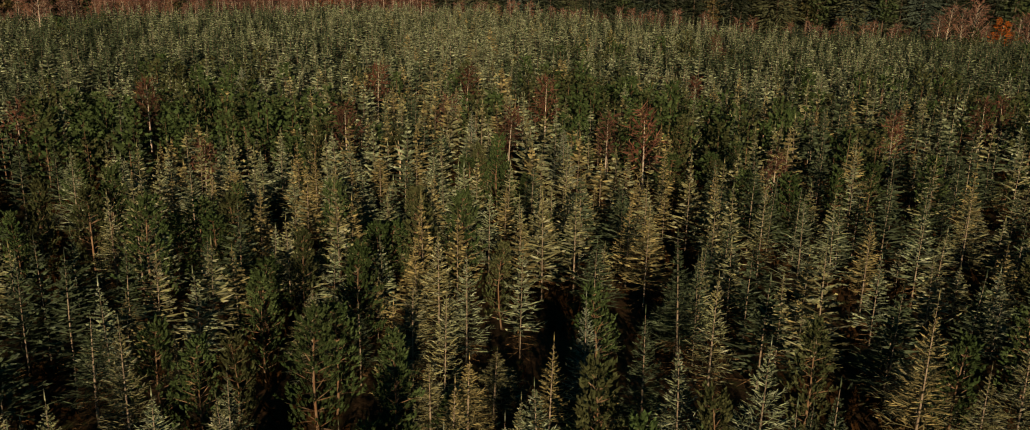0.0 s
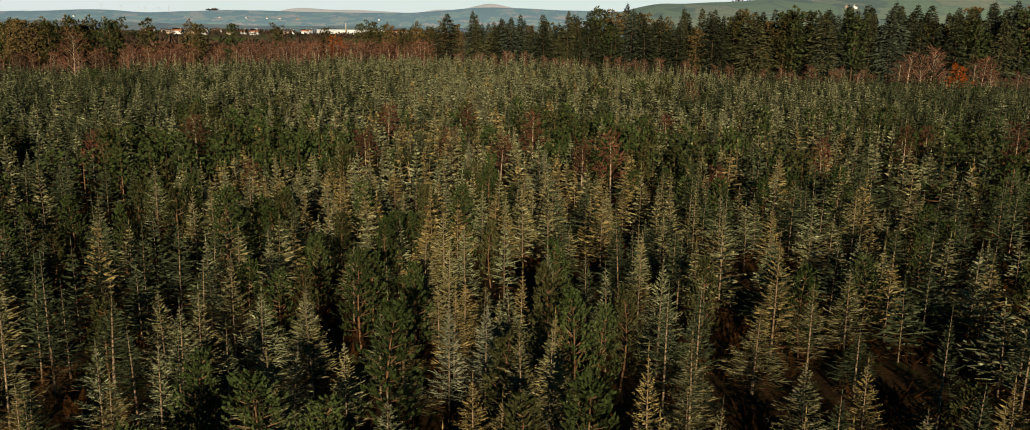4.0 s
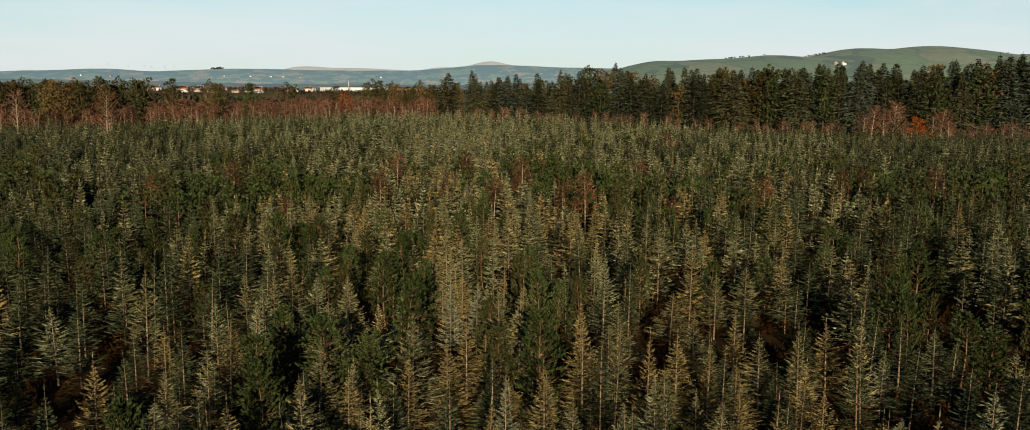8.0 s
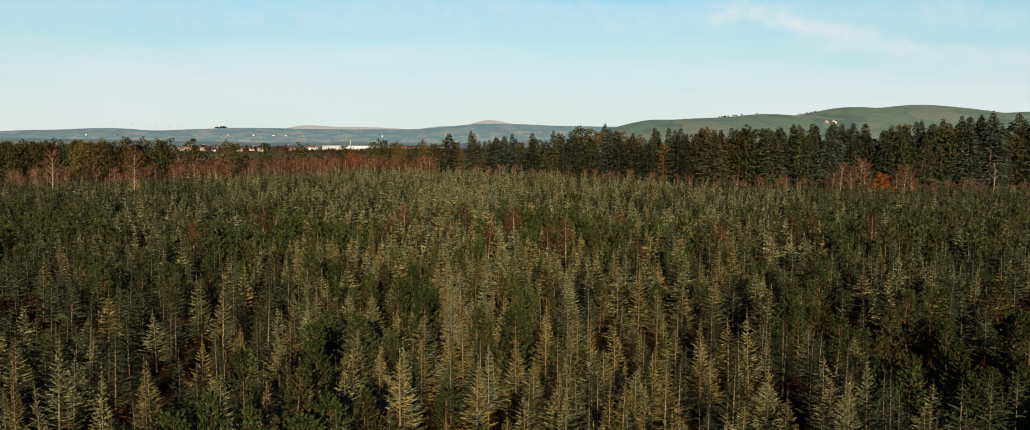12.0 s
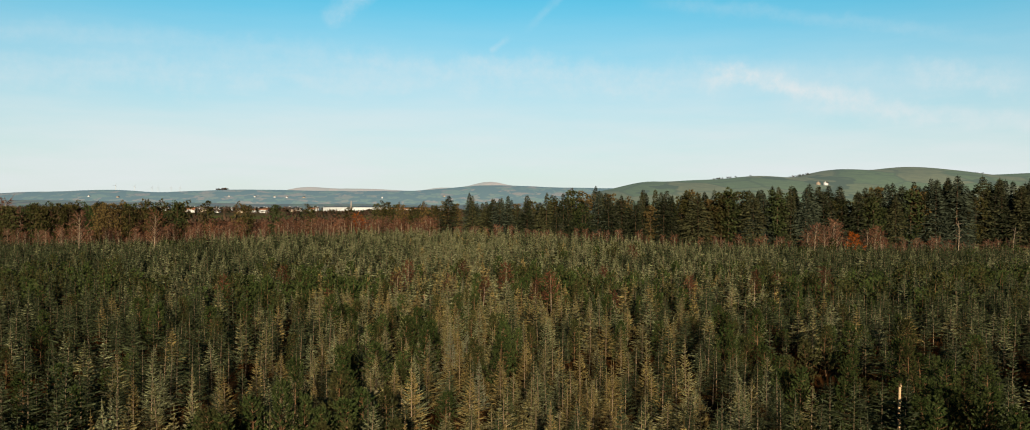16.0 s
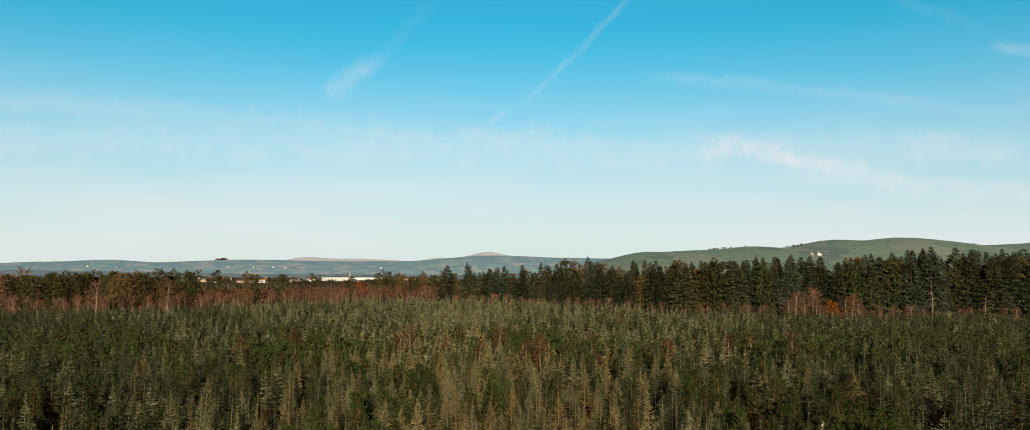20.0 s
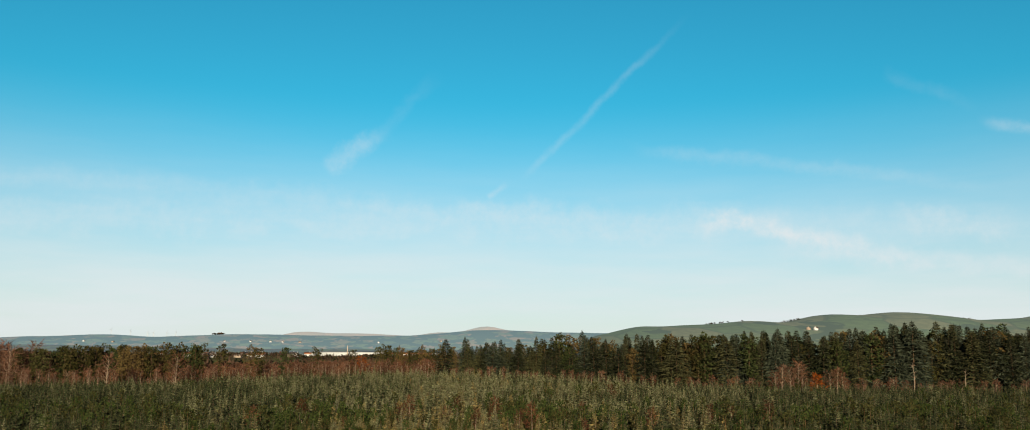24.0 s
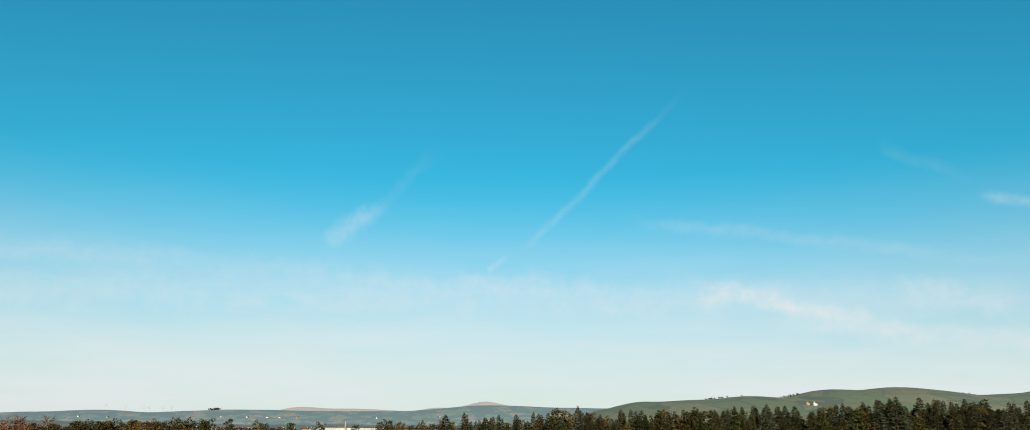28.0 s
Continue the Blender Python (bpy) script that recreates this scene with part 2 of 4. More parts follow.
def sprays(rng, zs, at, count, reach, rise, twigs, width, twig_width, lift=0.25, droop=0.0, fan=0.55, bends=2, inner=0.18):
    """Whorls of needled boughs, each an upturned stem with flat side sprays that shorten to its tip."""
    s, e, w = [], [], []
    for z, h in zs:
        turn = rng.uniform(0, 6.28)
        n_ = max(3, count + int(rng.integers(-1, 2)))
        for i in range(n_):
            q = turn + 6.283 * (i + rng.uniform(-0.3, 0.3)) / n_
            size = reach(h) * rng.uniform(0.65, 1.2)
            out = np.array([math.cos(q), math.sin(q), rise(h) + rng.uniform(-0.12, 0.12)])
            side = np.array([-math.sin(q), math.cos(q), 0.0])
            up = np.array([0, 0, lift * size])
            root = at(h) + np.array([0, 0, rng.uniform(-0.06, 0.06)])
            bough = lambda f: root + out * size * f + up * f * f
            for k in range(bends):
                s.append(bough(k / bends)), e.append(bough(min(1.0, (k + 1.1) / bends))), w.append(width * (0.8 + 0.2 * k))
            for j in range(twigs):
                f = inner + (0.96 - inner) * (j + rng.uniform(0.1, 0.9)) / twigs
                long_ = size * (fan * (1.0 - f) + 0.14) * rng.uniform(0.7, 1.25)
                way = out * 0.75 + side * (1 if j % 2 else -1) * rng.uniform(0.45, 1.1) + np.array([0, 0, rng.uniform(-0.28, 0.36) + lift * f - droop])
                s.append(bough(f)), e.append(bough(f) + way * long_), w.append(twig_width * rng.uniform(0.8, 1.25))
    return spikes(s, e, w, "blade", rng)


def levels(rng, height, low, top, step, taper=0.35):
    """Heights of the whorls, closer together towards the tip."""
    zs, z = [], low * height
    while z < top * height:
        zs.append((z, z / height))
        z += step * rng.uniform(0.8, 1.2) * (1 - taper * z / height)
    return zs


def young_spruce(seed, tier, needle=None):
    """Parts of a young spruce about 7 m high: pale trunk, airy live crown, and brown dead branches below."""
    rng = np.random.default_rng(seed)
    height = 7.0
    lean = rng.uniform(-0.15, 0.15, 2)
    at = lambda h: np.array([lean[0] * h * h, lean[1] * h * h, height * h])
    girth = rng.uniform(0.82, 1.2)
    bare = rng.uniform(0.16, 0.30)
    reach = lambda h: girth * min(1.36, 0.05 + 2.0 * (1 - h) ** 1.15)
    rise = lambda h: -0.12 + 0.62 * h ** 2
    count, twigs, step, width, twig_width = ((6, 12, 0.40, 0.038, 0.032), (5, 5, 0.50, 0.100, 0.090), (5, 1, 0.60, 0.245, 0.215))[tier]
    zs = levels(rng, height, bare, 0.97, step)
    crown = [sprays(rng, zs, at, count, reach, rise, twigs, width, twig_width, bends=(2, 1, 1)[tier], inner=(0.24, 0.20, 0.15)[tier], lift=0.36, fan=(0.42, 0.5, 0.55)[tier])]
    crown.append(sprays(rng, [(z + 0.2, min(0.98, h + 0.03)) for z, h in zs[::(2, 3, 5)[tier]]], at, (4, 3, 3)[tier], lambda h: 0.45 * reach(h), rise, (3, 1, 0)[tier], width, twig_width, bends=1))
    crown.append(spikes([at(1.0) - (0, 0, 0.1)], [at(1.0) + (0, 0, 0.55)], (0.05, 0.08, 0.13)[tier], "spindle" if tier == 0 else "spike", rng))
    dead = sprays(rng, levels(rng, height, 0.08, bare + 0.06, (0.42, 0.5, 0.8)[tier]), at, (5, 4, 4)[tier], lambda h: girth * 0.95, lambda h: -0.16, (5, 2, 0)[tier], (0.026, 0.05, 0.16)[tier], (0.022, 0.045, 0.1)[tier], lift=0.0, bends=1)
    steps = np.linspace(0, 1, (6, 3, 2)[tier])
    trunk = stem([at(h) for h in steps], [(0.062, 0.050, 0.052)[tier] * (1.08 - h) for h in steps], (5, 3, 3)[tier])
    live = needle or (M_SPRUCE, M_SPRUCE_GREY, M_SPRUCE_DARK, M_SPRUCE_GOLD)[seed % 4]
    return [("trunk", [(trunk, M_BARK)]), ("crown", [(joined(crown), live), (dead, M_DEAD)])]


def tufts(rng, base, way, size, count, width, kind, spread=0.42):
    """Bottle-brush shoots: needles fanned round an upward shoot."""
    s, e = [], []
    for p, w, z in zip(base, way, size):
        for j in range(count):
            off = rng.normal(size=3) * spread
            s.append(p + off * 0.12 * z), e.append(p + (w + off) * z)
    return spikes(s, e, width, kind, rng)


def plumes(rng, base, way, size, count, width, spread=0.5):
    """Bottle-brush shoots: tufts of needles that fan out along a curved shoot."""
    s, e, w = [], [], []
    for p, d, z in zip(base, way, size):
        d = d / np.linalg.norm(d)
        for j in range(count):
            f = (j + rng.uniform(0, 1)) / count
            off = rng.normal(size=3)
            off -= d * off.dot(d)
            off /= np.linalg.norm(off) + 1e-9
            root = p + d * z * 0.8 * f
            s.append(root), e.append(root + (d * 0.75 + off * spread * (0.85 - 0.5 * f)) * z * 0.55), w.append(width * rng.uniform(0.8, 1.2))
    return spikes(s, e, w, "blade", rng)


def young_pine(seed, tier):
    """Parts of a bushy young pine about 6.5 m high: trunk, limbs, and a crown of upswept finger-like shoots."""
    rng = np.random.default_rng(seed)
    height = 6.5
    bend = rng.uniform(-0.25, 0.25, 2)
    at = lambda h: np.array([bend[0] * math.sin(3.6 * h), bend[1] * math.sin(3.2 * h), height * h])
    bulk = rng.uniform(0.85, 1.15)
    limb0, limb1, base, way, size = [], [], [], [], []
    for z, h in levels(rng, height, 0.14, 0.96, (0.46, 0.60, 0.85)[tier], 0.2):
        turn = rng.uniform(0, 6.28)
        for i in range(5):
            q = turn + 6.283 * (i + rng.uniform(-0.3, 0.3)) / 5
            span = bulk * min(0.98, 0.14 + 1.40 * (1 - h) ** 0.9) * rng.uniform(0.6, 1.2)
            root = at(h)
            out = np.array([math.cos(q), math.sin(q), 0.25 + 0.7 * h])
            tip = root + out * span
            limb0.append(root), limb1.append(tip)
            for f in ((0.45, 0.65, 0.82, 1.0), (0.55, 0.95), (0.85,))[tier]:
                base.append(root + out * span * f + rng.normal(size=3) * 0.07)
                way.append(np.array([math.cos(q) * 0.42, math.sin(q) * 0.42, 0.9]) + rng.normal(size=3) * 0.16)
                size.append(rng.uniform(0.34, 0.55) * (1.0, 1.3, 1.9)[tier])
    base.append(at(1.0) - (0, 0, 0.3)), way.append(np.array([0, 0, 1.0])), size.append(0.75)
    crown = plumes(rng, base, way, size, (6, 4, 4)[tier], (0.070, 0.125, 0.22)[tier])
    steps = np.linspace(0, 1, (5, 2, 2)[tier])
    trunk = stem([at(h) for h in steps], [0.07 * (1.1 - h) for h in steps], 5 if tier == 0 else 3)
    parts = [("trunk", [(trunk, M_PINEBARK)]), ("crown", [(crown, M_PINE if seed % 3 else M_PINE_OLIVE)])]
    if tier < 2:
        parts[1][1].append((spikes(limb0, limb1, 0.035, "blade", rng), M_PINEBARK))
    return parts


def birch(seed, tier, leafy=False, height=7.0, twig=None):
    """Parts of a bare birch: pale trunk, limbs, a cloud of red-brown twigs (or the last russet leaves)."""
    rng = np.random.default_rng(seed)
    bend = rng.uniform(-0.06, 0.06, 2) * height
    line = [(bend[0] * (k / 4) ** 1.5, bend[1] * (k / 4) ** 1.5, height * k / 4) for k in range(5)]
    l0, l1, t0, t1 = [], [], [], []
    for i in range(30 if tier == 0 else 12):
        f = 0.28 + 0.7 * (i + 0.5) / (30 if tier == 0 else 12)
        q = i * 2.4 + rng.uniform(-0.4, 0.4)
        root = np.array([bend[0] * f ** 1.5, bend[1] * f ** 1.5, height * f])
        span = height * (0.07 + 0.20 * (1 - f)) * rng.uniform(0.7, 1.2)
        tip = root + np.array([math.cos(q), math.sin(q), 1.1 + 0.4 * f]) * span
        l0.append(root), l1.append(tip)
        for j in range(12 if tier == 0 else 5):
            g = rng.uniform(0.3, 1.0)
            p = root + (tip - root) * g
            t0.append(p), t1.append(p + (np.array([math.cos(q), math.sin(q), 0.75]) * 0.6 + rng.normal(size=3) * 0.55) * height * 0.075 * rng.uniform(0.7, 1.3))
    trunk = stem(line, [height * 0.011 * s for s in (1.2, 1.0, 0.75, 0.45, 0.12)], 5 if tier == 0 else 3)
    limbs = spikes(l0, l1, height * 0.006, "spike", rng)
    twigs = spikes(t0, t1, height * (0.014 if leafy else 0.0095 if tier == 0 else 0.019), "blade", rng)
    return [("trunk", [(trunk, M_BIRCH)]), ("crown", [(twigs, M_RUSSET if leafy else twig or M_TWIG), (limbs, twig or (M_BIRCH if tier == 0 and not leafy else M_TWIG))])]


def tall_spruce(seed):
    """Parts of a mature spruce, 25 m: trunk and a ragged crown of drooping boughs with hanging sprays."""
    rng = np.random.default_rng(seed)
    height = 25.0
    lean = rng.uniform(-0.5, 0.5, 2)
    at = lambda h: np.array([lean[0] * h * h, lean[1] * h * h, height * h])
    steps = np.linspace(0, 1, 6)
    trunk = stem([at(h) for h in steps], [0.26, 0.21, 0.17, 0.12, 0.07, 0.015], 6)
    wide, bulge = rng.uniform(0.85, 1.2), rng.uniform(0, 6.28)
    reach = lambda h: wide * min(3.9, 0.30 + 6.4 * (1 - h) ** 0.9) * (0.85 if h < 0.25 else 1.0) * (1 + 0.22 * math.sin(9 * h + bulge))
    zs = levels(rng, height, 0.08, 0.985, 0.82, 0.55)
    crown = sprays(rng, zs, at, 6, reach, lambda h: -0.35 + 0.75 * h, 5, 0.22, 0.24, bends=1, lift=-0.05, droop=0.42, fan=0.62)
    tip = spikes([at(1.0) - (0, 0, 0.8)], [at(1.0) + (0, 0, 0.5)], 0.22, "spike", rng)
    return [("trunk", [(trunk, M_TALLBARK)]), ("crown", [(joined([crown, tip]), M_TALL)])]


def tall_pine(seed):
    """Parts of a mature pine, 17 m: bare trunk, crooked limbs and a rounded crown of dense needle clumps."""
    rng = np.random.default_rng(seed)
    height = 17.0
    bend = rng.uniform(-0.7, 0.7, 2)
    at = lambda f: np.array([bend[0] * math.sin(f * 2.6), bend[1] * math.sin(f * 2.2), height * f])
    trunk = stem([at(k / 5) for k in range(6)], [0.22, 0.19, 0.15, 0.11, 0.08, 0.03], 6)
    l0, l1, s, e = [], [], [], []
    low = rng.uniform(0.20, 0.36)
    for i in range(24):
        f = low + (0.98 - low) * (i + rng.uniform(0, 1)) / 24
        q = i * 2.4 + rng.uniform(-0.5, 0.5)
        span = (0.5 + 2.5 * math.sin(math.pi * min(1, (1.05 - f) / 0.78)) ** 0.7) * rng.uniform(0.55, 1.15)
        root = at(f)
        tip = root + np.array([math.cos(q) * span, math.sin(q) * span, span * rng.uniform(0.15, 0.5)])
        l0.append(root), l1.append(tip)
        for c in (0.55, 0.95):
            middle_ = root + (tip - root) * c + rng.normal(size=3) * 0.25
            ball = rng.uniform(0.8, 1.3)
            for j in range(20):
                d = rng.normal(size=3) * (1, 1, 0.62)
                d[2] += 0.25
                d *= ball / (np.linalg.norm(d) + 1e-9)
                s.append(middle_ + d * 0.35), e.append(middle_ + d * rng.uniform(0.85, 1.25))
    crown = spikes(s, e, 0.27, "blade", rng)
    return [("trunk", [(trunk, M_TALLBARK)]), ("crown", [(crown, M_TALLPINE), (spikes(l0, l1, 0.12, "spike", rng), M_TALLBARK)])]


def part(name, mesh, parent, label=""):
    ob = new(name, mesh)
    ob.parent = parent
    return tagged(ob, label)


def thing(name, parts, label, category, group=""):
    """A thing at the origin: an Empty at its base with its parts."""
    base = new(name)
    base.empty_display_size = 0.3
    for piece, layers in parts:
        v_, f_ = joined([shape for shape, _ in layers])
        index = np.concatenate([np.full(len(shape[1]), k) for k, (shape, _) in enumerate(layers)])
        part(piece, link_mesh(piece, v_, f_, [mat for _, mat in layers], index), base)
    return tagged(base, label, category, group)


def scatter(name, models, places, label, category):
    """Many alike trees as one object. places: rows of model, x, y, z, turn, width, height."""
    models = [[layer for _, layers in m for layer in layers] for m in models]
    slots = []
    for m in models:
        for _, mat in m:
            if mat not in slots:
                slots.append(mat)
    places = np.asarray(places, float)
    verts, faces, index, at = [], [], [], 0
    for k, m in enumerate(models):
        rows = places[places[:, 0] == k]
        if not len(rows):
            continue
        for (v_, f_), mat in m:
            c, s = np.cos(rows[:, 4])[:, None], np.sin(rows[:, 4])[:, None]
            x = (c * v_[:, 0] - s * v_[:, 1]) * rows[:, 5:6] + rows[:, 1:2]
            y = (s * v_[:, 0] + c * v_[:, 1]) * rows[:, 5:6] + rows[:, 2:3]
            z = v_[:, 2] * rows[:, 6:7] + rows[:, 3:4]
            verts.append(np.stack([x, y, z], 2).reshape(-1, 3))
            faces.append((f_[None] + (at + len(v_) * np.arange(len(rows)))[:, None, None]).reshape(-1, 3))
            index.append(np.full(len(f_) * len(rows), slots.index(mat)))
            at += len(v_) * len(rows)
    me = link_mesh(name, np.concatenate(verts), np.concatenate(faces), slots, np.concatenate(index))
    return tagged(new(name, me), label, category, kind="stuff")


# ---------------------------------------------------------------- ground
def step(a, b, x):
    f = np.clip((np.asarray(x, float) - a) / (b - a), 0, 1)
    return f * f * (3 - 2 * f)


def ground_height(x, y):
    """A low rise in the middle of the plantation's far side, falling away into the valley beyond the wood."""
    x, y = np.asarray(x, float), np.asarray(y, float)
    rise = (0.8 + 3.6 * np.exp(-((x + 12) / 75) ** 2)) * step(95, 215, y)
    fall = step(270, 700, y)
    return 1.3 * (1 - fall) + rise * (1 - fall) - 4.0 * fall + 0.12 * np.sin(x * 0.31 + y * 0.17) + 0.1 * np.sin(x * 0.13 - y * 0.27)


def grid(xs, ys, height):
    gx, gy = np.meshgrid(xs, ys)
    v_ = np.stack([gx, gy, height(gx, gy)], 2).reshape(-1, 3)
    w = len(xs)
    a = (np.arange(len(ys) - 1)[:, None] * w + np.arange(w - 1)[None]).ravel()
    return v_, np.concatenate([np.stack([a, a + 1, a + w + 1], 1), np.stack([a, a + w + 1, a + w], 1)])


xs = np.concatenate([np.linspace(-4800, -300, 40)[:-1], np.linspace(-300, 300, 101), np.linspace(300, 4800, 40)[1:]])
ys = np.concatenate([np.linspace(-1500, -150, 16)[:-1], np.linspace(-150, 320, 80), np.linspace(320, 4850, 50)[1:]])
v_, f_ = grid(xs, ys, ground_height)

floor_mat = bpy.data.materials.new("ground")
floor_mat.use_nodes = True
k = Nodes(floor_mat.node_tree)
where = k.add("ShaderNodeNewGeometry").outputs["Position"]
litter = k.blend(k.between(k.noise(where, 0.35, 4.0), 0.35, 0.65), (0.0064, 0.0043, 0.0026), (0.0099, 0.0058, 0.0031), "MIX")
litter = k.blend(k.between(k.noise(where, 1.3, 4.0), 0.5, 0.7), litter, (0.0072, 0.0080, 0.0031), "MIX")
cells = k.add("ShaderNodeTexVoronoi", {"Vector": k.add("ShaderNodeMapping", {"Vector": where, "Scale": (1, 0.55, 1)}).outputs[0], "Scale": 0.0062}, feature="F1")
parcel = k.add("ShaderNodeSeparateColor", {0: cells.outputs["Color"]}).outputs[0]
fields = k.blend(k.between(parcel, 0.35, 0.6), (0.0259, 0.0354, 0.0139), (0.0410, 0.0311, 0.0181), "MIX")
fields = k.blend(k.between(parcel, 0.68, 0.72), fields, (0.0151, 0.0181, 0.0108), "MIX")
woods = k.between(k.noise(where, 0.006, 4.0), 0.47, 0.56)
fields = k.blend(woods, fields, (0.0324, 0.0237, 0.0181), "MIX")
far = k.between(k.add("ShaderNodeSeparateXYZ", {0: where}).outputs[1], 330.0, 480.0)
k.add("ShaderNodeOutputMaterial", {0: k.add("ShaderNodeBsdfPrincipled", {"Base Color": k.blend(far, litter, fields, "MIX"), "Roughness": 0.95, "Specular IOR Level": 0.0,
      "Normal": k.add("ShaderNodeBump", {"Height": k.noise(where, 4.0, 5.0), "Strength": 0.6, "Distance": 0.1}).outputs[0]}).outputs[0]})
tagged(new("ground", link_mesh("ground", v_, f_, [floor_mat])), "dark forest floor of needle litter and moss", "ground", kind="structure")


# ---------------------------------------------------------------- distance
def hill(name, label, bumps, y0, depth, x0, x1, base, mat, rough=2.0):
    """A ridge: a sum of round bumps along x, rising and falling over its depth."""
    def height(x, y):
        h = base + 0 * x
        for at, size, width in bumps:
            h = h + size * np.exp(-((x - at) / width) ** 2)
        h = h + rough * (np.sin(x * 0.011) + 0.6 * np.sin(x * 0.027 + 1.3) + 0.35 * np.sin(x * 0.071 + y * 0.01))
        return h * np.sin(np.clip((y - y0) / depth, 0, 1) * math.pi) ** 0.8 - 6
    v_, f_ = grid(np.linspace(x0, x1, 240), np.linspace(y0, y0 + depth, 26), height)
    tagged(new(name, link_mesh(name, v_, f_, [mat])), label, "hill", kind="structure")
    return lambda x, y: float(height(np.float64(x), np.float64(y)))


def hill_material(name, grass, moor, forest, share, scale, air):
    """Fields, moor and forestry in parcels, with the blue of distant air added as a faint glow."""
    mat = bpy.data.materials.new(name)
    mat.use_nodes = True
    k = Nodes(mat.node_tree)
    where = k.add("ShaderNodeNewGeometry").outputs["Position"]
    flat = k.add("ShaderNodeMapping", {"Vector": where, "Scale": (1, 0.35, 4.5)}).outputs[0]
    cell = k.add("ShaderNodeSeparateColor", {0: k.add("ShaderNodeTexVoronoi", {"Vector": flat, "Scale": scale}).outputs["Color"]}).outputs[0]
    colour = k.blend(k.between(cell, 0.45, 0.75), grass, moor, "MIX")
    colour = k.blend(k.between(k.noise(flat, scale * 6.0, 4.0), 0.3, 0.7, 0.0, 0.45), colour, forest, "MIX")
    wood = k.between(k.noise(flat, scale * 0.9, 3.0), share, share + 0.02)
    colour = k.blend(wood, colour, forest, "MIX")
    edge = k.add("ShaderNodeTexVoronoi", {"Vector": flat, "Scale": scale}, feature="DISTANCE_TO_EDGE").outputs["Distance"]
    colour = k.blend(k.between(edge, 0.02, 0.06, 0.6, 0.0), colour, forest, "MIX")
    inputs = {"Base Color": colour, "Roughness": 1.0, "Specular IOR Level": 0.0}
    # haze is put into the hill surface as emission
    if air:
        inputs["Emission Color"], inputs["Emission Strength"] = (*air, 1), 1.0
    k.add("ShaderNodeOutputMaterial", {0: k.add("ShaderNodeBsdfPrincipled", inputs).outputs[0]})
    return mat


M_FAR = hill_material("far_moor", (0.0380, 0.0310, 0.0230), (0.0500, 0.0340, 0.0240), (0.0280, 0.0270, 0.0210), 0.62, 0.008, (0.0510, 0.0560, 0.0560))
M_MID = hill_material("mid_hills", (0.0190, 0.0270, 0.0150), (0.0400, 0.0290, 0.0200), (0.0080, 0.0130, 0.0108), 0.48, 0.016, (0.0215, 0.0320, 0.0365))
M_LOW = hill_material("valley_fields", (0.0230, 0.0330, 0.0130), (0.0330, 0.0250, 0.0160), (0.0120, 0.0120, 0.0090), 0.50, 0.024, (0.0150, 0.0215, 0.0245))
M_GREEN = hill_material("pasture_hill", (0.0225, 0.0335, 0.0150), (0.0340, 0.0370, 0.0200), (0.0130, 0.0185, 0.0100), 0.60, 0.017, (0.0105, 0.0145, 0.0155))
hill("hill_1", "pale far moorland hills with haze as glow", [(-1006, 65, 178), (-796, 62, 178), (-673, 27, 104), (-568, 42, 104), (-444, 53, 120), (-303, 42, 120), (-200, 56, 108), (-73, 58, 108), (47, 68, 109), (176, 63, 167), (372, 57, 213), (624, 65, 213)],
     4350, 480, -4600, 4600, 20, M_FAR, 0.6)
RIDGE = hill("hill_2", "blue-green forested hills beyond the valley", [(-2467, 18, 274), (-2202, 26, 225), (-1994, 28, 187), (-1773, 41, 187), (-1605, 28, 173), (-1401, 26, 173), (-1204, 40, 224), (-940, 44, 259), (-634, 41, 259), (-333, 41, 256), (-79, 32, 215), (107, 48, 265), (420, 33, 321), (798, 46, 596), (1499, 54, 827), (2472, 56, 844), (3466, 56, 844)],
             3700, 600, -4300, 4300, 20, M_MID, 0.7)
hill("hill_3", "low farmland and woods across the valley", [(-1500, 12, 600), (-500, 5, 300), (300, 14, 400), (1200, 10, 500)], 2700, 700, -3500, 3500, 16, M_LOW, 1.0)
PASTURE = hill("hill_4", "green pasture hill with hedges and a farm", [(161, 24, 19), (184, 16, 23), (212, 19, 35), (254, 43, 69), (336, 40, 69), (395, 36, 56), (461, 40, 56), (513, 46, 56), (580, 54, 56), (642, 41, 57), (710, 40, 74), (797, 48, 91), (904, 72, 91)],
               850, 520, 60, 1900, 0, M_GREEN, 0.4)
FARMS = [(x, 3800, RIDGE) for x in (-914, -785, -860, -1001, -1601, -1727, -437, -160, -1116)] + [(433, 990, PASTURE), (425, 994, PASTURE)]
CLUMPS = [(-1204, 4000, RIDGE, 60, 24), (350, 1110, PASTURE, 16, 24), (443, 1110, PASTURE, 14, 14), (700, 1100, PASTURE, 12, 26)]
TURBINES = (-1703, -1615, -1535, -1508, -1447, -1406)


# ---------------------------------------------------------------- the plantation
rng = np.random.default_rng(7)


def edge_of_field(x):
    """How far the young trees reach, for each x."""
    return 196 + 26 * np.exp(-((np.asarray(x, float) + 25) / 60) ** 2)


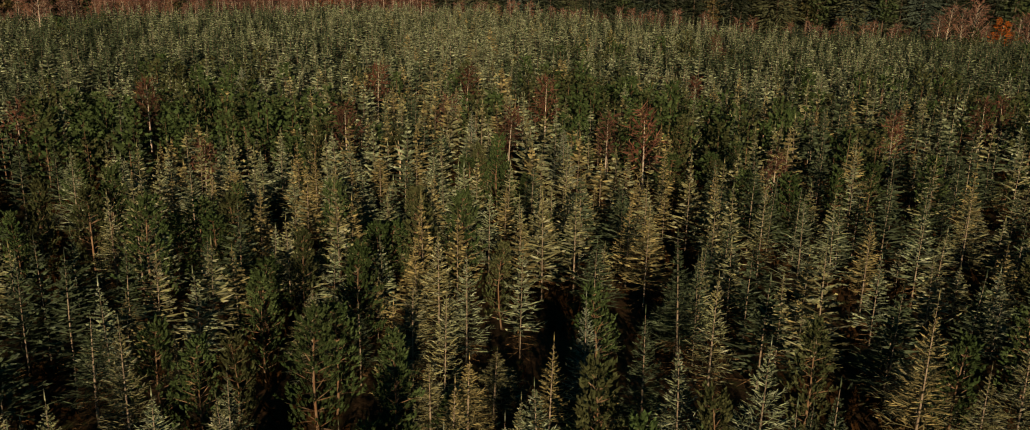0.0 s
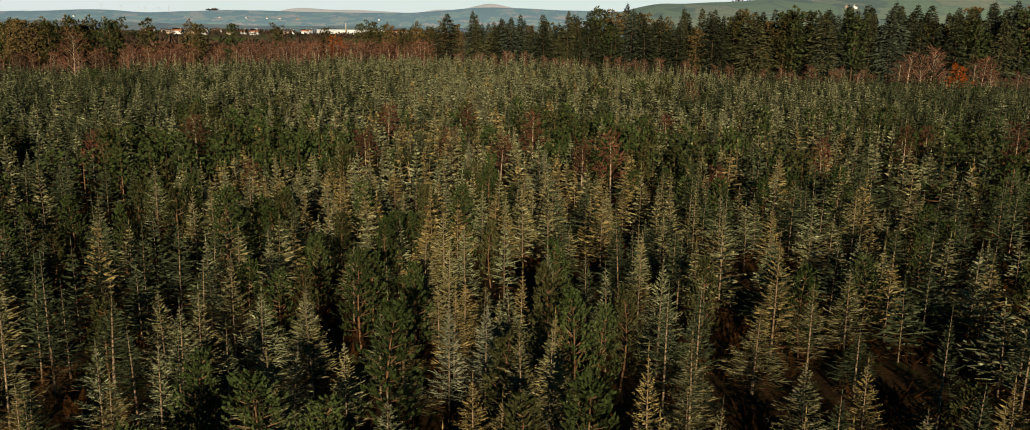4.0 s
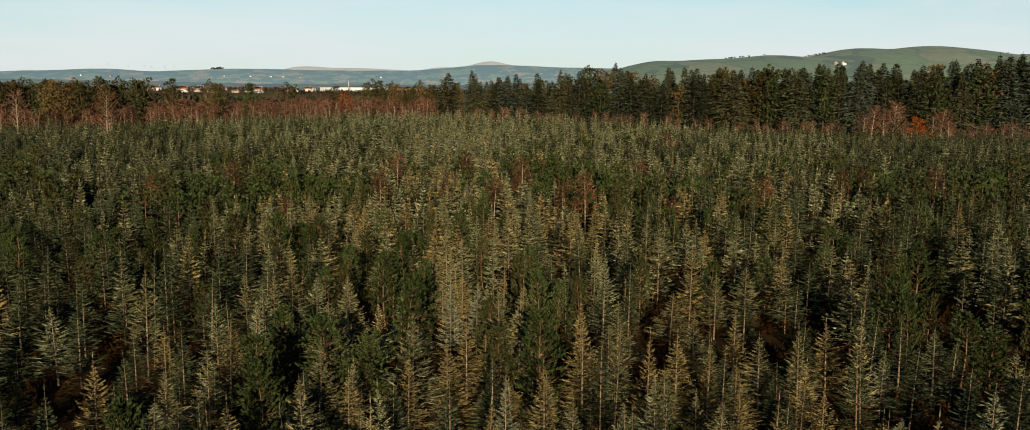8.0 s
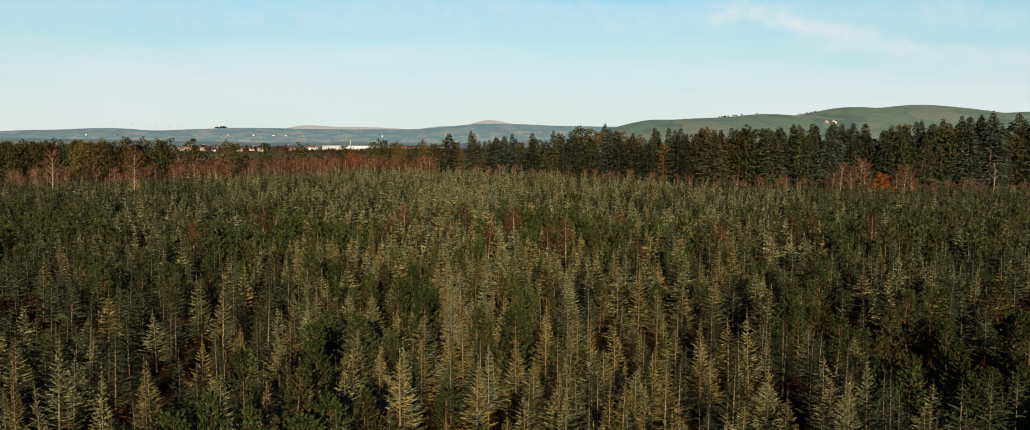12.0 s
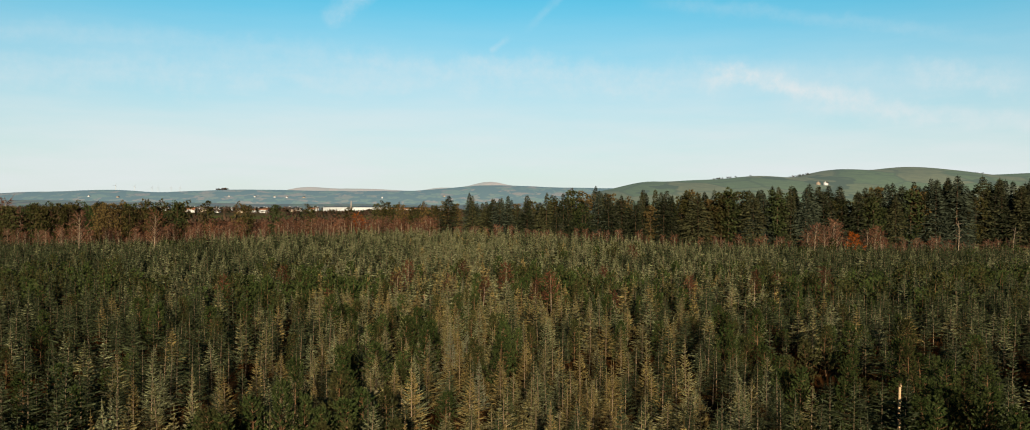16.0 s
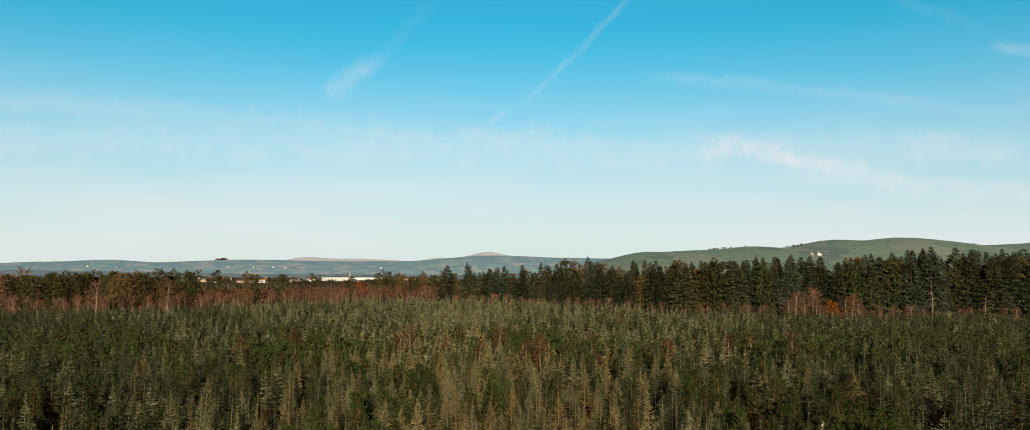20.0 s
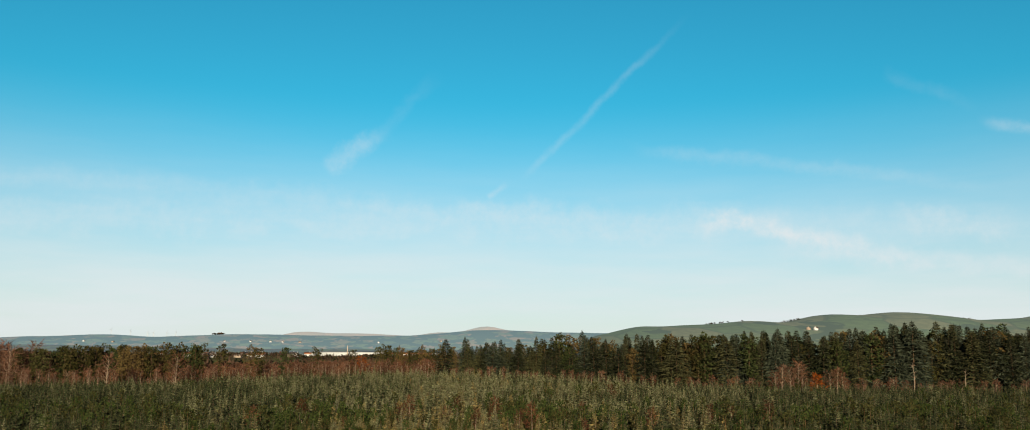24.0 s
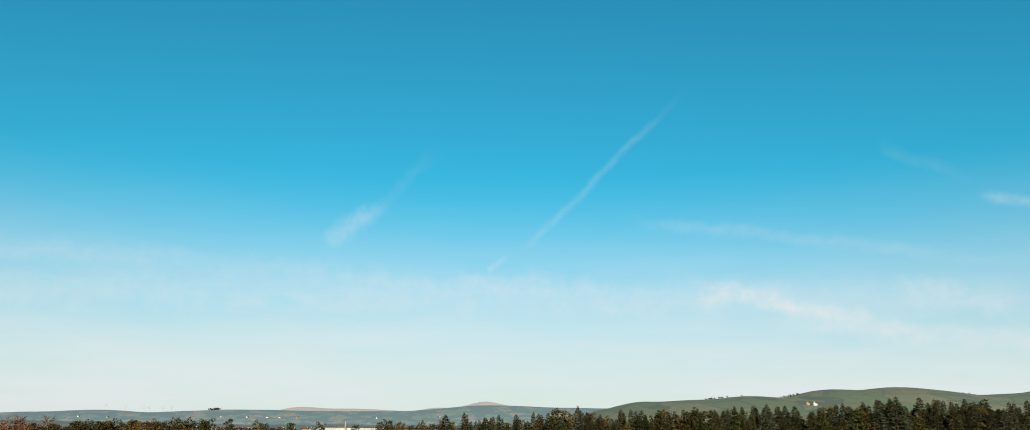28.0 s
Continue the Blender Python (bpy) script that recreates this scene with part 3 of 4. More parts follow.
RED_BIRCHES = ((-41, 74), (-33.7, 84), (-22.3, 64), (-13.6, 101), (-3.3, 105), (-5, 87), (5.1, 88), (1, 77.5), (9.5, 74), (11.5, 67), (20.4, 62),
               (35, 74), (38.4, 146), (26, 109), (-12.5, 69.5), (49, 84), (56, 92), (60, 80))
SNAG, POLE = (-8.3, 70.2), (32.8, -0.8)
PALE_SPRUCES = ((4.9, 65.5, 1.08), (-2.4, 73.5, 1.12), (-2.6, 20.5, 1.0), (-1.0, 22.0, 0.92), (0.3, 3.0, 1.0), (2.6, 31.5, 0.95), (-30.2, 105, 1.1), (-27.5, 103, 1.0))

LONE_PINES = ((-10.5, 41.7), (-7.1, 37.2), (-10.9, 34.5), (-10.7, 29.3), (-4.7, 28.2), (3.0, 32.8), (-0.5, 40.3), (-13.6, 29.9), (-7.7, 29.6), (5.6, 24.1), (0.2, 59.8), (18.9, 67.3), (16.3, 74.8), (26.5, 59.1), (-11.8, 29.0), (10.9, 29.5))
LONE_SPRUCES = ((-21.4, 45.1), (-27.2, 53.7), (-12.8, 57.7), (-2.2, 35.8), (-3.5, 37.2), (0.9, 28.0), (15.0, 48.1), (15.8, 43.9), (6.9, 47.0), (5.2, 26.4), (27.3, 47.9), (19.3, 43.4), (8.0, 32.7), (-19.1, 51.4), (-18.1, 52.0), (-1.1, 46.7), (1.7, 46.8), (-4.9, 31.0), (-13.9, 27.6), (7.6, 25.2))

SPACING = 2.3
cols, rows = np.meshgrid(np.arange(-80, 93), np.arange(-20, 101))
py = (rows * SPACING).ravel() * 1.0
px = (cols * SPACING).ravel() + rng.normal(0, 0.48, cols.size)
py = py + rng.normal(0, 0.46, py.size)
middle = 0.042 * (py + 30)
inside = (np.abs(px - middle) < 0.62 * (py + 84) + 8) & (py < edge_of_field(px)) & (py > -44)
gap = np.array([noise.noise(Vector((x * 0.11, y * 0.09, 3.0))) for x, y in zip(px, py)])
flank = step(10, 26, np.abs(px - 0.02 * py) - 0.10 * np.maximum(py, 0)) * (1 - step(70, 120, py))
inside &= rng.random(px.size) > 0.08 + 0.14 * flank + (0.10 + 0.18 * step(3, 12, px) + 0.16 * step(3, 12, -px)) * (1 - step(30, 46, py)) * step(6, 14, py)
inside &= (gap > -0.40 + 0.12 * flank) | (rng.random(px.size) < 0.55 - 0.3 * flank)
for bx, by in (*RED_BIRCHES, *[p[:2] for p in PALE_SPRUCES], *LONE_PINES, *LONE_SPRUCES, SNAG, POLE):
    away = np.hypot(bx, by + 45)
    ux, uy = -bx / away, -(by + 45) / away
    ahead_of, beside = (px - bx) * ux + (py - by) * uy, np.abs((px - bx) * uy - (py - by) * ux)
    inside &= ~((ahead_of > -1.2) & (ahead_of < (14 if (bx, by) == POLE else 4 if (bx, by) in RED_BIRCHES else 2.2)) & (beside < 1.15))
px, py, gap = px[inside], py[inside], gap[inside]
mixed = np.array([0.7 * noise.noise(Vector((x * 0.045, y * 0.03, 9.0))) + 0.6 * noise.noise(Vector((x * 0.16, y * 0.12, 5.0))) for x, y in zip(px, py)])
# dark pines thinned in the near middle to imitate the sun's hot spot
belt = 0.20 * np.exp(-((py - 85) / 30) ** 2) - 0.42 * step(105, 140, py) + 0.10 * step(40, 90, px) * step(80, 120, py) + 0.05 * step(15, 60, px - 0.25 * py) - 0.08 - 0.4 * np.exp(-((px + 4) / 11) ** 2) * (1 - step(62, 80, py)) * step(26, 36, py) + 0.12 * (1 - step(26, 36, py)) * step(10, 16, py)
is_pine = mixed + belt + rng.normal(0, 0.22, px.size) > 0.24
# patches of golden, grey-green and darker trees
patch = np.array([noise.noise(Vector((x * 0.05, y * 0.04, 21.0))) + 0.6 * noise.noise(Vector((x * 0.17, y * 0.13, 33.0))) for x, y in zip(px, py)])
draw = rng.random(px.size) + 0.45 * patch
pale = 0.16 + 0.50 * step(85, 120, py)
# dark share grows to both sides, putting the falling light into tree colour
side_shade = 0.20 + 0.66 * (1 - np.exp(-((px - 0.03 * py) / (24 + 0.25 * np.maximum(py, 0))) ** 2))
tone_of = np.where(draw < side_shade, 2, np.where(draw > 1.0 - pale, 1, np.where(rng.random(px.size) < 0.42, 3, 0)))
tall = np.array([noise.noise(Vector((x * 0.06, y * 0.06, 1.0))) for x, y in zip(px, py)])
pz = ground_height(px, py) - 0.05
small = (rng.random(px.size) < 0.26) & (py < 130)
high = np.clip(0.97 + 0.22 * tall + rng.normal(0, 0.14, px.size) - np.where(small, rng.uniform(0.15, 0.5, px.size), 0.0), 0.4, 1.30) * 0.77
high = np.where((gap < -0.5) & (py < 130), 0.24 + 0.2 * rng.random(px.size), high)
wide = np.clip(1.12 + rng.normal(0, 0.15, px.size) - np.where(small, 0.15, 0.0), 0.7, 1.5) * np.where(is_pine, 1.0, 0.98) * (1 + 0.1 * step(80, 130, py))
turn = rng.uniform(0, 6.283, px.size)
near = np.hypot(px * 1.2, np.maximum(py, 14) + np.where(py < 0, -1.2 * py, 0))
order = np.argsort(near)
spruce_things = [i for i in order if not is_pine[i]][:280]
pine_things = [i for i in order if is_pine[i]][:220]
picked = np.zeros(px.size, bool)
picked[spruce_things] = picked[pine_things] = True

SPRUCE_LOOKS = ("young olive-green spruce with pale stem and brown lower twigs", "young grey-green spruce with pale tips and pale stem",
                "dark green young spruce with brown lower branches", "golden-olive young spruce with pale stem and brown twigs")
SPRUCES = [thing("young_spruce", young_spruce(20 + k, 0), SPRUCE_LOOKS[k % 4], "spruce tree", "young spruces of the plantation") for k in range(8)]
PINES = [thing("young_pine", young_pine(60 + k, 0), "bushy young green pine with upswept needle shoots" if k % 3 else "bushy young olive pine with upswept needle shoots", "pine tree", "young pines of the plantation") for k in range(6)]


def plant(models, i, k):
    m = Matrix.Translation((px[i], py[i], pz[i])) @ Matrix.Rotation(turn[i], 4, "Z") @ Matrix.Rotation(rng.normal(0, 0.025), 4, "X")
    ob = models[k] if k < len(models) else copy_thing(models[k % len(models)], m)
    ob.matrix_basis = m @ Matrix.Diagonal((wide[i], wide[i], high[i], 1))
    return ob


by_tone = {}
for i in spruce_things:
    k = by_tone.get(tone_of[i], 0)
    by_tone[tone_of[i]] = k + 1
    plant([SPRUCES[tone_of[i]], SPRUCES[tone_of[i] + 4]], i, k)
for k, i in enumerate(pine_things):
    plant(PINES, i, k)

# trees that stand a little apart
for k, (x, y) in enumerate(LONE_PINES):
    m = Matrix.Translation((x, y, float(ground_height(x, y)) - 0.05)) @ Matrix.Rotation(k * 1.9, 4, "Z")
    s = 0.95 + 0.1 * math.sin(k * 1.7)
    copy_thing(PINES[k % len(PINES)], m).matrix_basis = m @ Matrix.Diagonal((0.95 * s, 0.95 * s, 0.8 * s, 1))
for k, (x, y) in enumerate(LONE_SPRUCES):
    m = Matrix.Translation((x, y, float(ground_height(x, y)) - 0.05)) @ Matrix.Rotation(k * 1.3, 4, "Z")
    s = 0.97 + 0.08 * math.sin(k * 2.1)
    copy_thing(SPRUCES[(0, 1, 3, 5, 4, 7)[k % 6]], m).matrix_basis = m @ Matrix.Diagonal((1.05 * s, 1.05 * s, 0.84 * s, 1))

MID_SPRUCE = [young_spruce(100 + k, 1) for k in range(8)]
MID_PINE = [young_pine(120 + k, 1) for k in range(8)]
FAR_SPRUCE = [young_spruce(140 + k, 2) for k in range(8)]
FAR_PINE = [young_pine(160 + k, 2) for k in range(8)]
is_mid = (py > -24) & (py < 64)


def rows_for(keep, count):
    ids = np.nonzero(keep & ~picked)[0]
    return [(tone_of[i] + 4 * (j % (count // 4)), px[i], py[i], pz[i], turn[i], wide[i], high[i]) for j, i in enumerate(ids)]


def field(name, mid, far, pine, label, category):
    a, b = rows_for((is_pine == pine) & is_mid, len(mid)), rows_for((is_pine == pine) & ~is_mid, len(far))
    return scatter(name, mid + far, a + [(r[0] + len(mid), *r[1:]) for r in b], label, category)


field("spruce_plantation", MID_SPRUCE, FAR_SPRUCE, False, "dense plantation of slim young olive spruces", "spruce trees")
field("pine_plantation", MID_PINE, FAR_PINE, True, "clumps of bushy green young pines among spruces", "pine trees")

# red-brown birches among the conifers
BIRCHES = [thing("young_birch", birch(200 + k, 0, False, 7.0, M_RED_TWIG), "bare young birch with red-brown twigs and pale stem", "birch tree", "birches among the conifers") for k in range(3)]
for k, (x, y) in enumerate(RED_BIRCHES):
    m = Matrix.Translation((x, y, float(ground_height(x, y)) - 0.05)) @ Matrix.Rotation(k * 1.7, 4, "Z")
    ob = BIRCHES[k] if k < 3 else copy_thing(BIRCHES[k % 3], m)
    s = 0.85 + 0.15 * math.sin(k * 2.3)
    ob.matrix_basis = m @ Matrix.Diagonal((s * 1.15, s * 1.15, s, 1))

# ---------------------------------------------------------------- the wood behind
wood_rng = np.random.default_rng(31)
TALL = [thing("mature_spruce", tall_spruce(300 + k), "tall dark mature spruce with drooping boughs at the plantation edge", "spruce tree", "tall trees of the wood") for k in range(6)]
TALL_PINES = [thing("mature_pine", tall_pine(330 + k), "tall dark mature pine with bare trunk and clumped crown", "pine tree", "tall pines of the wood") for k in range(5)]
EDGE_BIRCHES = [thing("birch", birch(350 + k, 0, False, 12.0), "bare birch with pale trunk and red-brown twigs at the wood edge", "birch tree", "birches at the wood edge") for k in range(5)]
used = {}


def stand(models, x, y, size, width=1.0, model=None):
    """One tree of the wood, size being its height over that of the model."""
    key = models[0].name
    k = used.get(key, 0)
    used[key] = k + 1
    m = Matrix.Translation((x, y, float(ground_height(x, y)) - 0.1)) @ Matrix.Rotation(wood_rng.uniform(0, 6.28), 4, "Z")
    ob = models[k] if k < len(models) else copy_thing(models[k % len(models)], m)
    ob.matrix_basis = m @ Matrix.Diagonal((size * width, size * width, size, 1))
    return ob


def skyline(x):
    """The tops of the spruce wood above the ground, lower towards the gap."""
    return float(15.7 + 4.0 * step(20, 40, x) + 2.5 * step(75, 100, x) + 3.0 * step(125, 165, x))


x = -4.0
while x < 215:
    for row in range(4):
        y = 232 - 22 * float(step(20, 190, x)) + row * 8 + wood_rng.uniform(-4, 4)
        top = skyline(x) + (wood_rng.uniform(0.5, 2.8) if wood_rng.random() < 0.28 else wood_rng.uniform(-3.8, 0.5))
        if wood_rng.random() < 0.22:
            stand(TALL_PINES, x, y, (top - 2) / 17.0, 1.1)
        else:
            stand(TALL, x + wood_rng.uniform(-1.5, 1.5) + row * 1.3, y, top / 25.0, wood_rng.uniform(1.0, 1.5))
    x += wood_rng.uniform(2.3, 3.4)
stand(TALL, -10.3, 224, 16.5 / 25, 1.9)

for x in np.linspace(-152, -100, 44):
    stand(TALL_PINES, x + wood_rng.uniform(-2, 2), 214 + wood_rng.uniform(-4, 16), wood_rng.uniform(0.84, 0.98), 1.0)
for x, y, size in ((-97, 222, 0.92), (-91, 226, 0.95), (-79, 232, 0.85), (-67, 222, 0.85), (-84, 240, 0.9), (-59, 236, 0.8), (-160, 220, 0.9), (-47, 244, 0.75)):
    stand(TALL_PINES, x, y, size)
for x in np.arange(-39, -6, 1.5):
    stand(TALL_PINES, x + wood_rng.uniform(-0.6, 0.6), 258 + wood_rng.uniform(-4, 6), 0.76 + wood_rng.uniform(-0.07, 0.07), 0.75)

for x in np.arange(-172, -12, 1.35):
    y = float(edge_of_field(x)) + 2 + abs(wood_rng.normal(0, 6))
    stand(EDGE_BIRCHES, x + wood_rng.uniform(-0.8, 0.8), y, wood_rng.uniform(0.40, 0.72))
for x in np.arange(-8, 205, 2.6):
    y = float(edge_of_field(x)) - 1 + wood_rng.uniform(0, 6)
    stand(EDGE_BIRCHES, x + wood_rng.uniform(-1, 1), y, wood_rng.uniform(0.35, 0.6), 1.2)
for x in np.linspace(-205, -157, 26):
    stand(EDGE_BIRCHES, x + wood_rng.uniform(-1, 1), 208 + wood_rng.uniform(0, 24), wood_rng.uniform(1.15, 1.42), 1.1)
for x, y, size in ((99.5, 190, 0.75), (102, 191, 0.92), (104.5, 189, 0.85), (106.7, 189, 1.0), (109, 191, 0.9), (118, 190, 0.78), (120.5, 191, 0.86), (122.5, 190, 0.75), (129, 190, 0.6), (139, 189, 0.65), (-95.5, 191, 1.05), (-115, 186, 1.1)):
    stand(EDGE_BIRCHES, x, y, size, 1.2)
wood_back = [birch(380 + k, 1, False, 12.0) for k in range(5)]
scatter("birch_wood", wood_back, [(wood_rng.integers(0, 5), wx, wy, float(ground_height(wx, wy)), wood_rng.uniform(0, 6.28), 1.1, wood_rng.uniform(0.55, 0.75 if wx > -150 else 1.1))
                                  for wx, wy in zip(wood_rng.uniform(-210, -15, 700), wood_rng.uniform(214, 300, 700))], "belt of bare red-brown birches behind the plantation", "birch trees")
RUSSET = [thing("russet_tree", birch(370 + k, 0, True, 9.0), "small tree still holding bright russet-orange leaves", "tree", "russet trees at the wood edge") for k in range(2)]
for x, y, size in ((-40.5, 227, 1.05), (112.8, 188.5, 0.95)):
    stand(RUSSET, x, y, size, 1.5)

# ---------------------------------------------------------------- single trees and dead wood that stand out
def forked_tree():
    """Parts of a small tree with a pale, three-forked trunk under a thin olive crown."""
    rng = np.random.default_rng(5)
    forks = [stem([(0, 0, 0), (0.05, 0, 2.0), (0.1, 0, 3.6)], [0.10, 0.085, 0.075], 6)]
    base, way, size = [], [], []
    for q, out in ((0.3, 1.5), (2.6, 1.3), (4.4, 0.9), (5.4, 1.8)):
        way_out = np.array([math.cos(q), math.sin(q), 0])
        line = [np.array([0.1, 0, 3.5]) + way_out * out * f + np.array([0, 0, 3.2 * f ** 0.8]) for f in (0, 0.35, 0.7, 1.0)]
        forks.append(stem(line, [0.06, 0.045, 0.03, 0.012], 5))
        for j in range(26):
            f = rng.uniform(0.45, 1.05)
            base.append(np.array([0.1, 0, 3.5]) + way_out * out * f + np.array([0, 0, 3.2 * f ** 0.8]) + rng.normal(size=3) * 0.35)
            way.append(np.array([0, 0, 0.6]) + rng.normal(size=3) * 0.5), size.append(rng.uniform(0.25, 0.45))
    return [("trunk", [(joined(forks), M_SNAG)]), ("crown", [(tufts(rng, base, way, size, 6, 0.10, "spike"), M_PINE_OLIVE)])]


def dead_pole(seed, height, radius):
    """Part of a bleached standing dead stem with a broken top and a few branch stubs."""
    rng = np.random.default_rng(seed)
    line = [(0.012 * height * f ** 2, 0.0, height * f) for f in np.linspace(0, 1, 9)]
    body = stem(line, [radius * (1.15 - 0.35 * f) * rng.uniform(0.94, 1.06) for f in np.linspace(0, 1, 9)], 9)
    rough_top = spikes([np.array(line[-1]) + rng.normal(size=3) * (0.04, 0.04, 0)] * 3, [np.array(line[-1]) + (0.05 * k - 0.05, 0.03, 0.18 + 0.08 * k) for k in range(3)], radius, "spike", rng)
    s, e = [], []
    for k in range(10):
        f, q = rng.uniform(0.3, 0.95), rng.uniform(0, 6.28)
        p = np.array([0.012 * height * f ** 2, 0, height * f])
        s.append(p), e.append(p + np.array([math.cos(q), math.sin(q), 0.15]) * rng.uniform(0.2, 0.5))
    return joined([body, rough_top]), spikes(s, e, 0.035, "spike", rng)


def dead_tree(seed, height):
    """Parts of a bleached dead tree with bare crooked limbs."""
    rng = np.random.default_rng(seed)
    line = [(0.5 * math.sin(f * 3), 0.2 * math.sin(f * 5), height * f) for f in np.linspace(0, 1, 7)]
    trunk = stem(line, [0.17 * (1.1 - 0.85 * f) for f in np.linspace(0, 1, 7)], 6)
    s, e = [], []
    for k in range(16):
        f, q = rng.uniform(0.3, 0.95), rng.uniform(0, 6.28)
        p = np.array([0.5 * math.sin(f * 3), 0.2 * math.sin(f * 5), height * f])
        s.append(p), e.append(p + np.array([math.cos(q), math.sin(q), rng.uniform(0.1, 0.9)]) * rng.uniform(0.8, 2.4))
    return [("trunk", [(trunk, M_GREYWOOD)]), ("limb", [(spikes(s, e, 0.12, "spike", rng), M_GREYWOOD)])]


def put(ob, x, y, size=1.0, turned=0.0, width=1.0):
    ob.matrix_basis = Matrix.Translation((x, y, float(ground_height(x, y)) - 0.05)) @ Matrix.Rotation(turned, 4, "Z") @ Matrix.Diagonal((size * width, size * width, size, 1))
    return ob


put(thing("forked_tree", forked_tree(), "small tree with pale forked trunk and thin olive crown", "tree"), *SNAG, 0.75)
body, stubs = dead_pole(3, 4.3, 0.12)
put(thing("snag", [("trunk", [(body, M_SNAG)]), ("stub", [(stubs, M_SNAG)])], "bleached bare dead stem with broken top among young conifers", "dead tree"), *POLE)
put(thing("dead_tree", dead_tree(4, 13.0), "pale dead tree with crooked bare limbs at wood edge", "dead tree", "dead trees at the wood edge"), 146.6, 191)
put(thing("dead_tree", dead_tree(9, 11.0), "pale dead tree with crooked bare limbs at wood edge", "dead tree", "dead trees at the wood edge"), 166, 193, 1.0, 2.0)
BLUE = [thing("blue_spruce", young_spruce(400 + k, 0, M_BLUE), "pale blue-green young spruce among darker conifers", "spruce tree", "pale blue spruces") for k in range(3)]
for k, (x, y, size) in enumerate(PALE_SPRUCES):
    ob = BLUE[k] if k < 3 else copy_thing(BLUE[k % 3], Matrix())
    put(ob, x, y, size * 0.82, k * 1.3, 1.0)

# dead bracken and heather between the trees
clump_rng = np.random.default_rng(77)


def bracken(seed):
    r = np.random.default_rng(seed)
    s = r.normal(size=(12, 3)) * (0.35, 0.35, 0.0)
    e = s * 1.6 + np.stack([r.normal(0, 0.25, 12), r.normal(0, 0.25, 12), r.uniform(0.35, 0.95, 12)], 1)
    return [("fronds", [(spikes(s, e, 0.15, "blade", r), M_BRACKEN)])]


bx, by = clump_rng.uniform(-60, 66, 3600), clump_rng.uniform(-24, 80, 3600)
keep = np.abs(bx - 0.042 * (by + 30)) < 0.62 * (by + 84) + 4
scatter("bracken", [bracken(k) for k in range(5)], [(k % 5, x, y, float(ground_height(x, y)) - 0.03, k * 0.7, clump_rng.uniform(0.8, 1.8), clump_rng.uniform(0.7, 1.6))
                                                      for k, (x, y) in enumerate(zip(bx[keep], by[keep]))], "brown dead bracken between the young trees", "bracken")


# ---------------------------------------------------------------- the valley
M_WALL = material("pale_render", [(0.1410, 0.1530, 0.1710), (0.1200, 0.1290, 0.1440)], scale=0.05, fine=1.0, island=0.1)
M_STONE = material("grey_stone", [(0.0937, 0.0806, 0.0703), (0.0729, 0.0650, 0.0573)], scale=0.05, fine=1.0, island=0.1)
M_SLATE = material("slate_roof", [(0.0430, 0.0398, 0.0398), (0.0563, 0.0463, 0.0430)], scale=0.05, fine=1.0, island=0.1)
M_RED = material("red_roof", [(0.0795, 0.0369, 0.0227), (0.0625, 0.0312, 0.0199)], scale=0.05, fine=1.0, island=0.1)
M_SHEET = material("sheet_metal", [(0.1123, 0.1256, 0.1420), (0.0983, 0.1092, 0.1251)], scale=0.02, fine=0.5, island=0.05)


def box_walls(w, d, h, ridge):
    """Walls of a gabled house, and its two roof slopes with an overhang."""
    v_ = [(-w, -d, 0), (w, -d, 0), (w, d, 0), (-w, d, 0), (-w, -d, h), (w, -d, h), (w, d, h), (-w, d, h), (-w, 0, h + ridge), (w, 0, h + ridge)]
    f_ = [(0, 1, 5), (0, 5, 4), (1, 2, 6), (1, 6, 5), (2, 3, 7), (2, 7, 6), (3, 0, 4), (3, 4, 7), (4, 8, 7), (5, 6, 9)]
    o, t = 0.5, 0.3
    k = ridge / d
    r_ = []
    for side in (-1, 1):
        r_ += [(-w - o, side * (d + o), h - k * o + 0.05), (w + o, side * (d + o), h - k * o + 0.05), (w + o, 0, h + ridge + 0.05), (-w - o, 0, h + ridge + 0.05)]
        r_ += [(x, y, z + t) for x, y, z in r_[-4:]]
    g_ = []
    for b in (0, 8):
        g_ += [(b, b + 1, b + 2), (b, b + 2, b + 3), (b + 4, b + 6, b + 5), (b + 4, b + 7, b + 6)]
        for i in range(4):
            j = (i + 1) % 4
            g_ += [(b + i, b + 4 + i, b + 4 + j), (b + i, b + 4 + j, b + j)]
    return (np.array(v_, float), np.array(f_)), (np.array(r_, float), np.array(g_))


def house(name, w, d, h, ridge, wall, roof, label, category, group):
    walls, slopes = box_walls(w, d, h, ridge)
    chimney = stem([(w * 0.6, 0, h), (w * 0.6, 0, h + ridge + 1.6)], [0.7, 0.7], 4)
    parts = [("wall", [(walls, wall)]), ("roof", [(slopes, roof)])]
    if w < 15:
        parts.append(("chimney", [(chimney, wall)]))
    return thing(name, parts, label, category, group)


town_rng = np.random.default_rng(12)
HOUSES = [house("house", 6.5, 4.5, 5.5, 3.2, M_WALL, M_SLATE, "white rendered house with slate roof in the valley town", "house", "houses of the valley town"),
          house("house", 8.0, 4.5, 5.0, 3.0, M_STONE, M_SLATE, "grey stone house with slate roof in the valley town", "house", "houses of the valley town"),
          house("house", 7.0, 5.0, 5.5, 3.4, M_WALL, M_RED, "white rendered house with red roof in the valley town", "house", "houses of the valley town")]


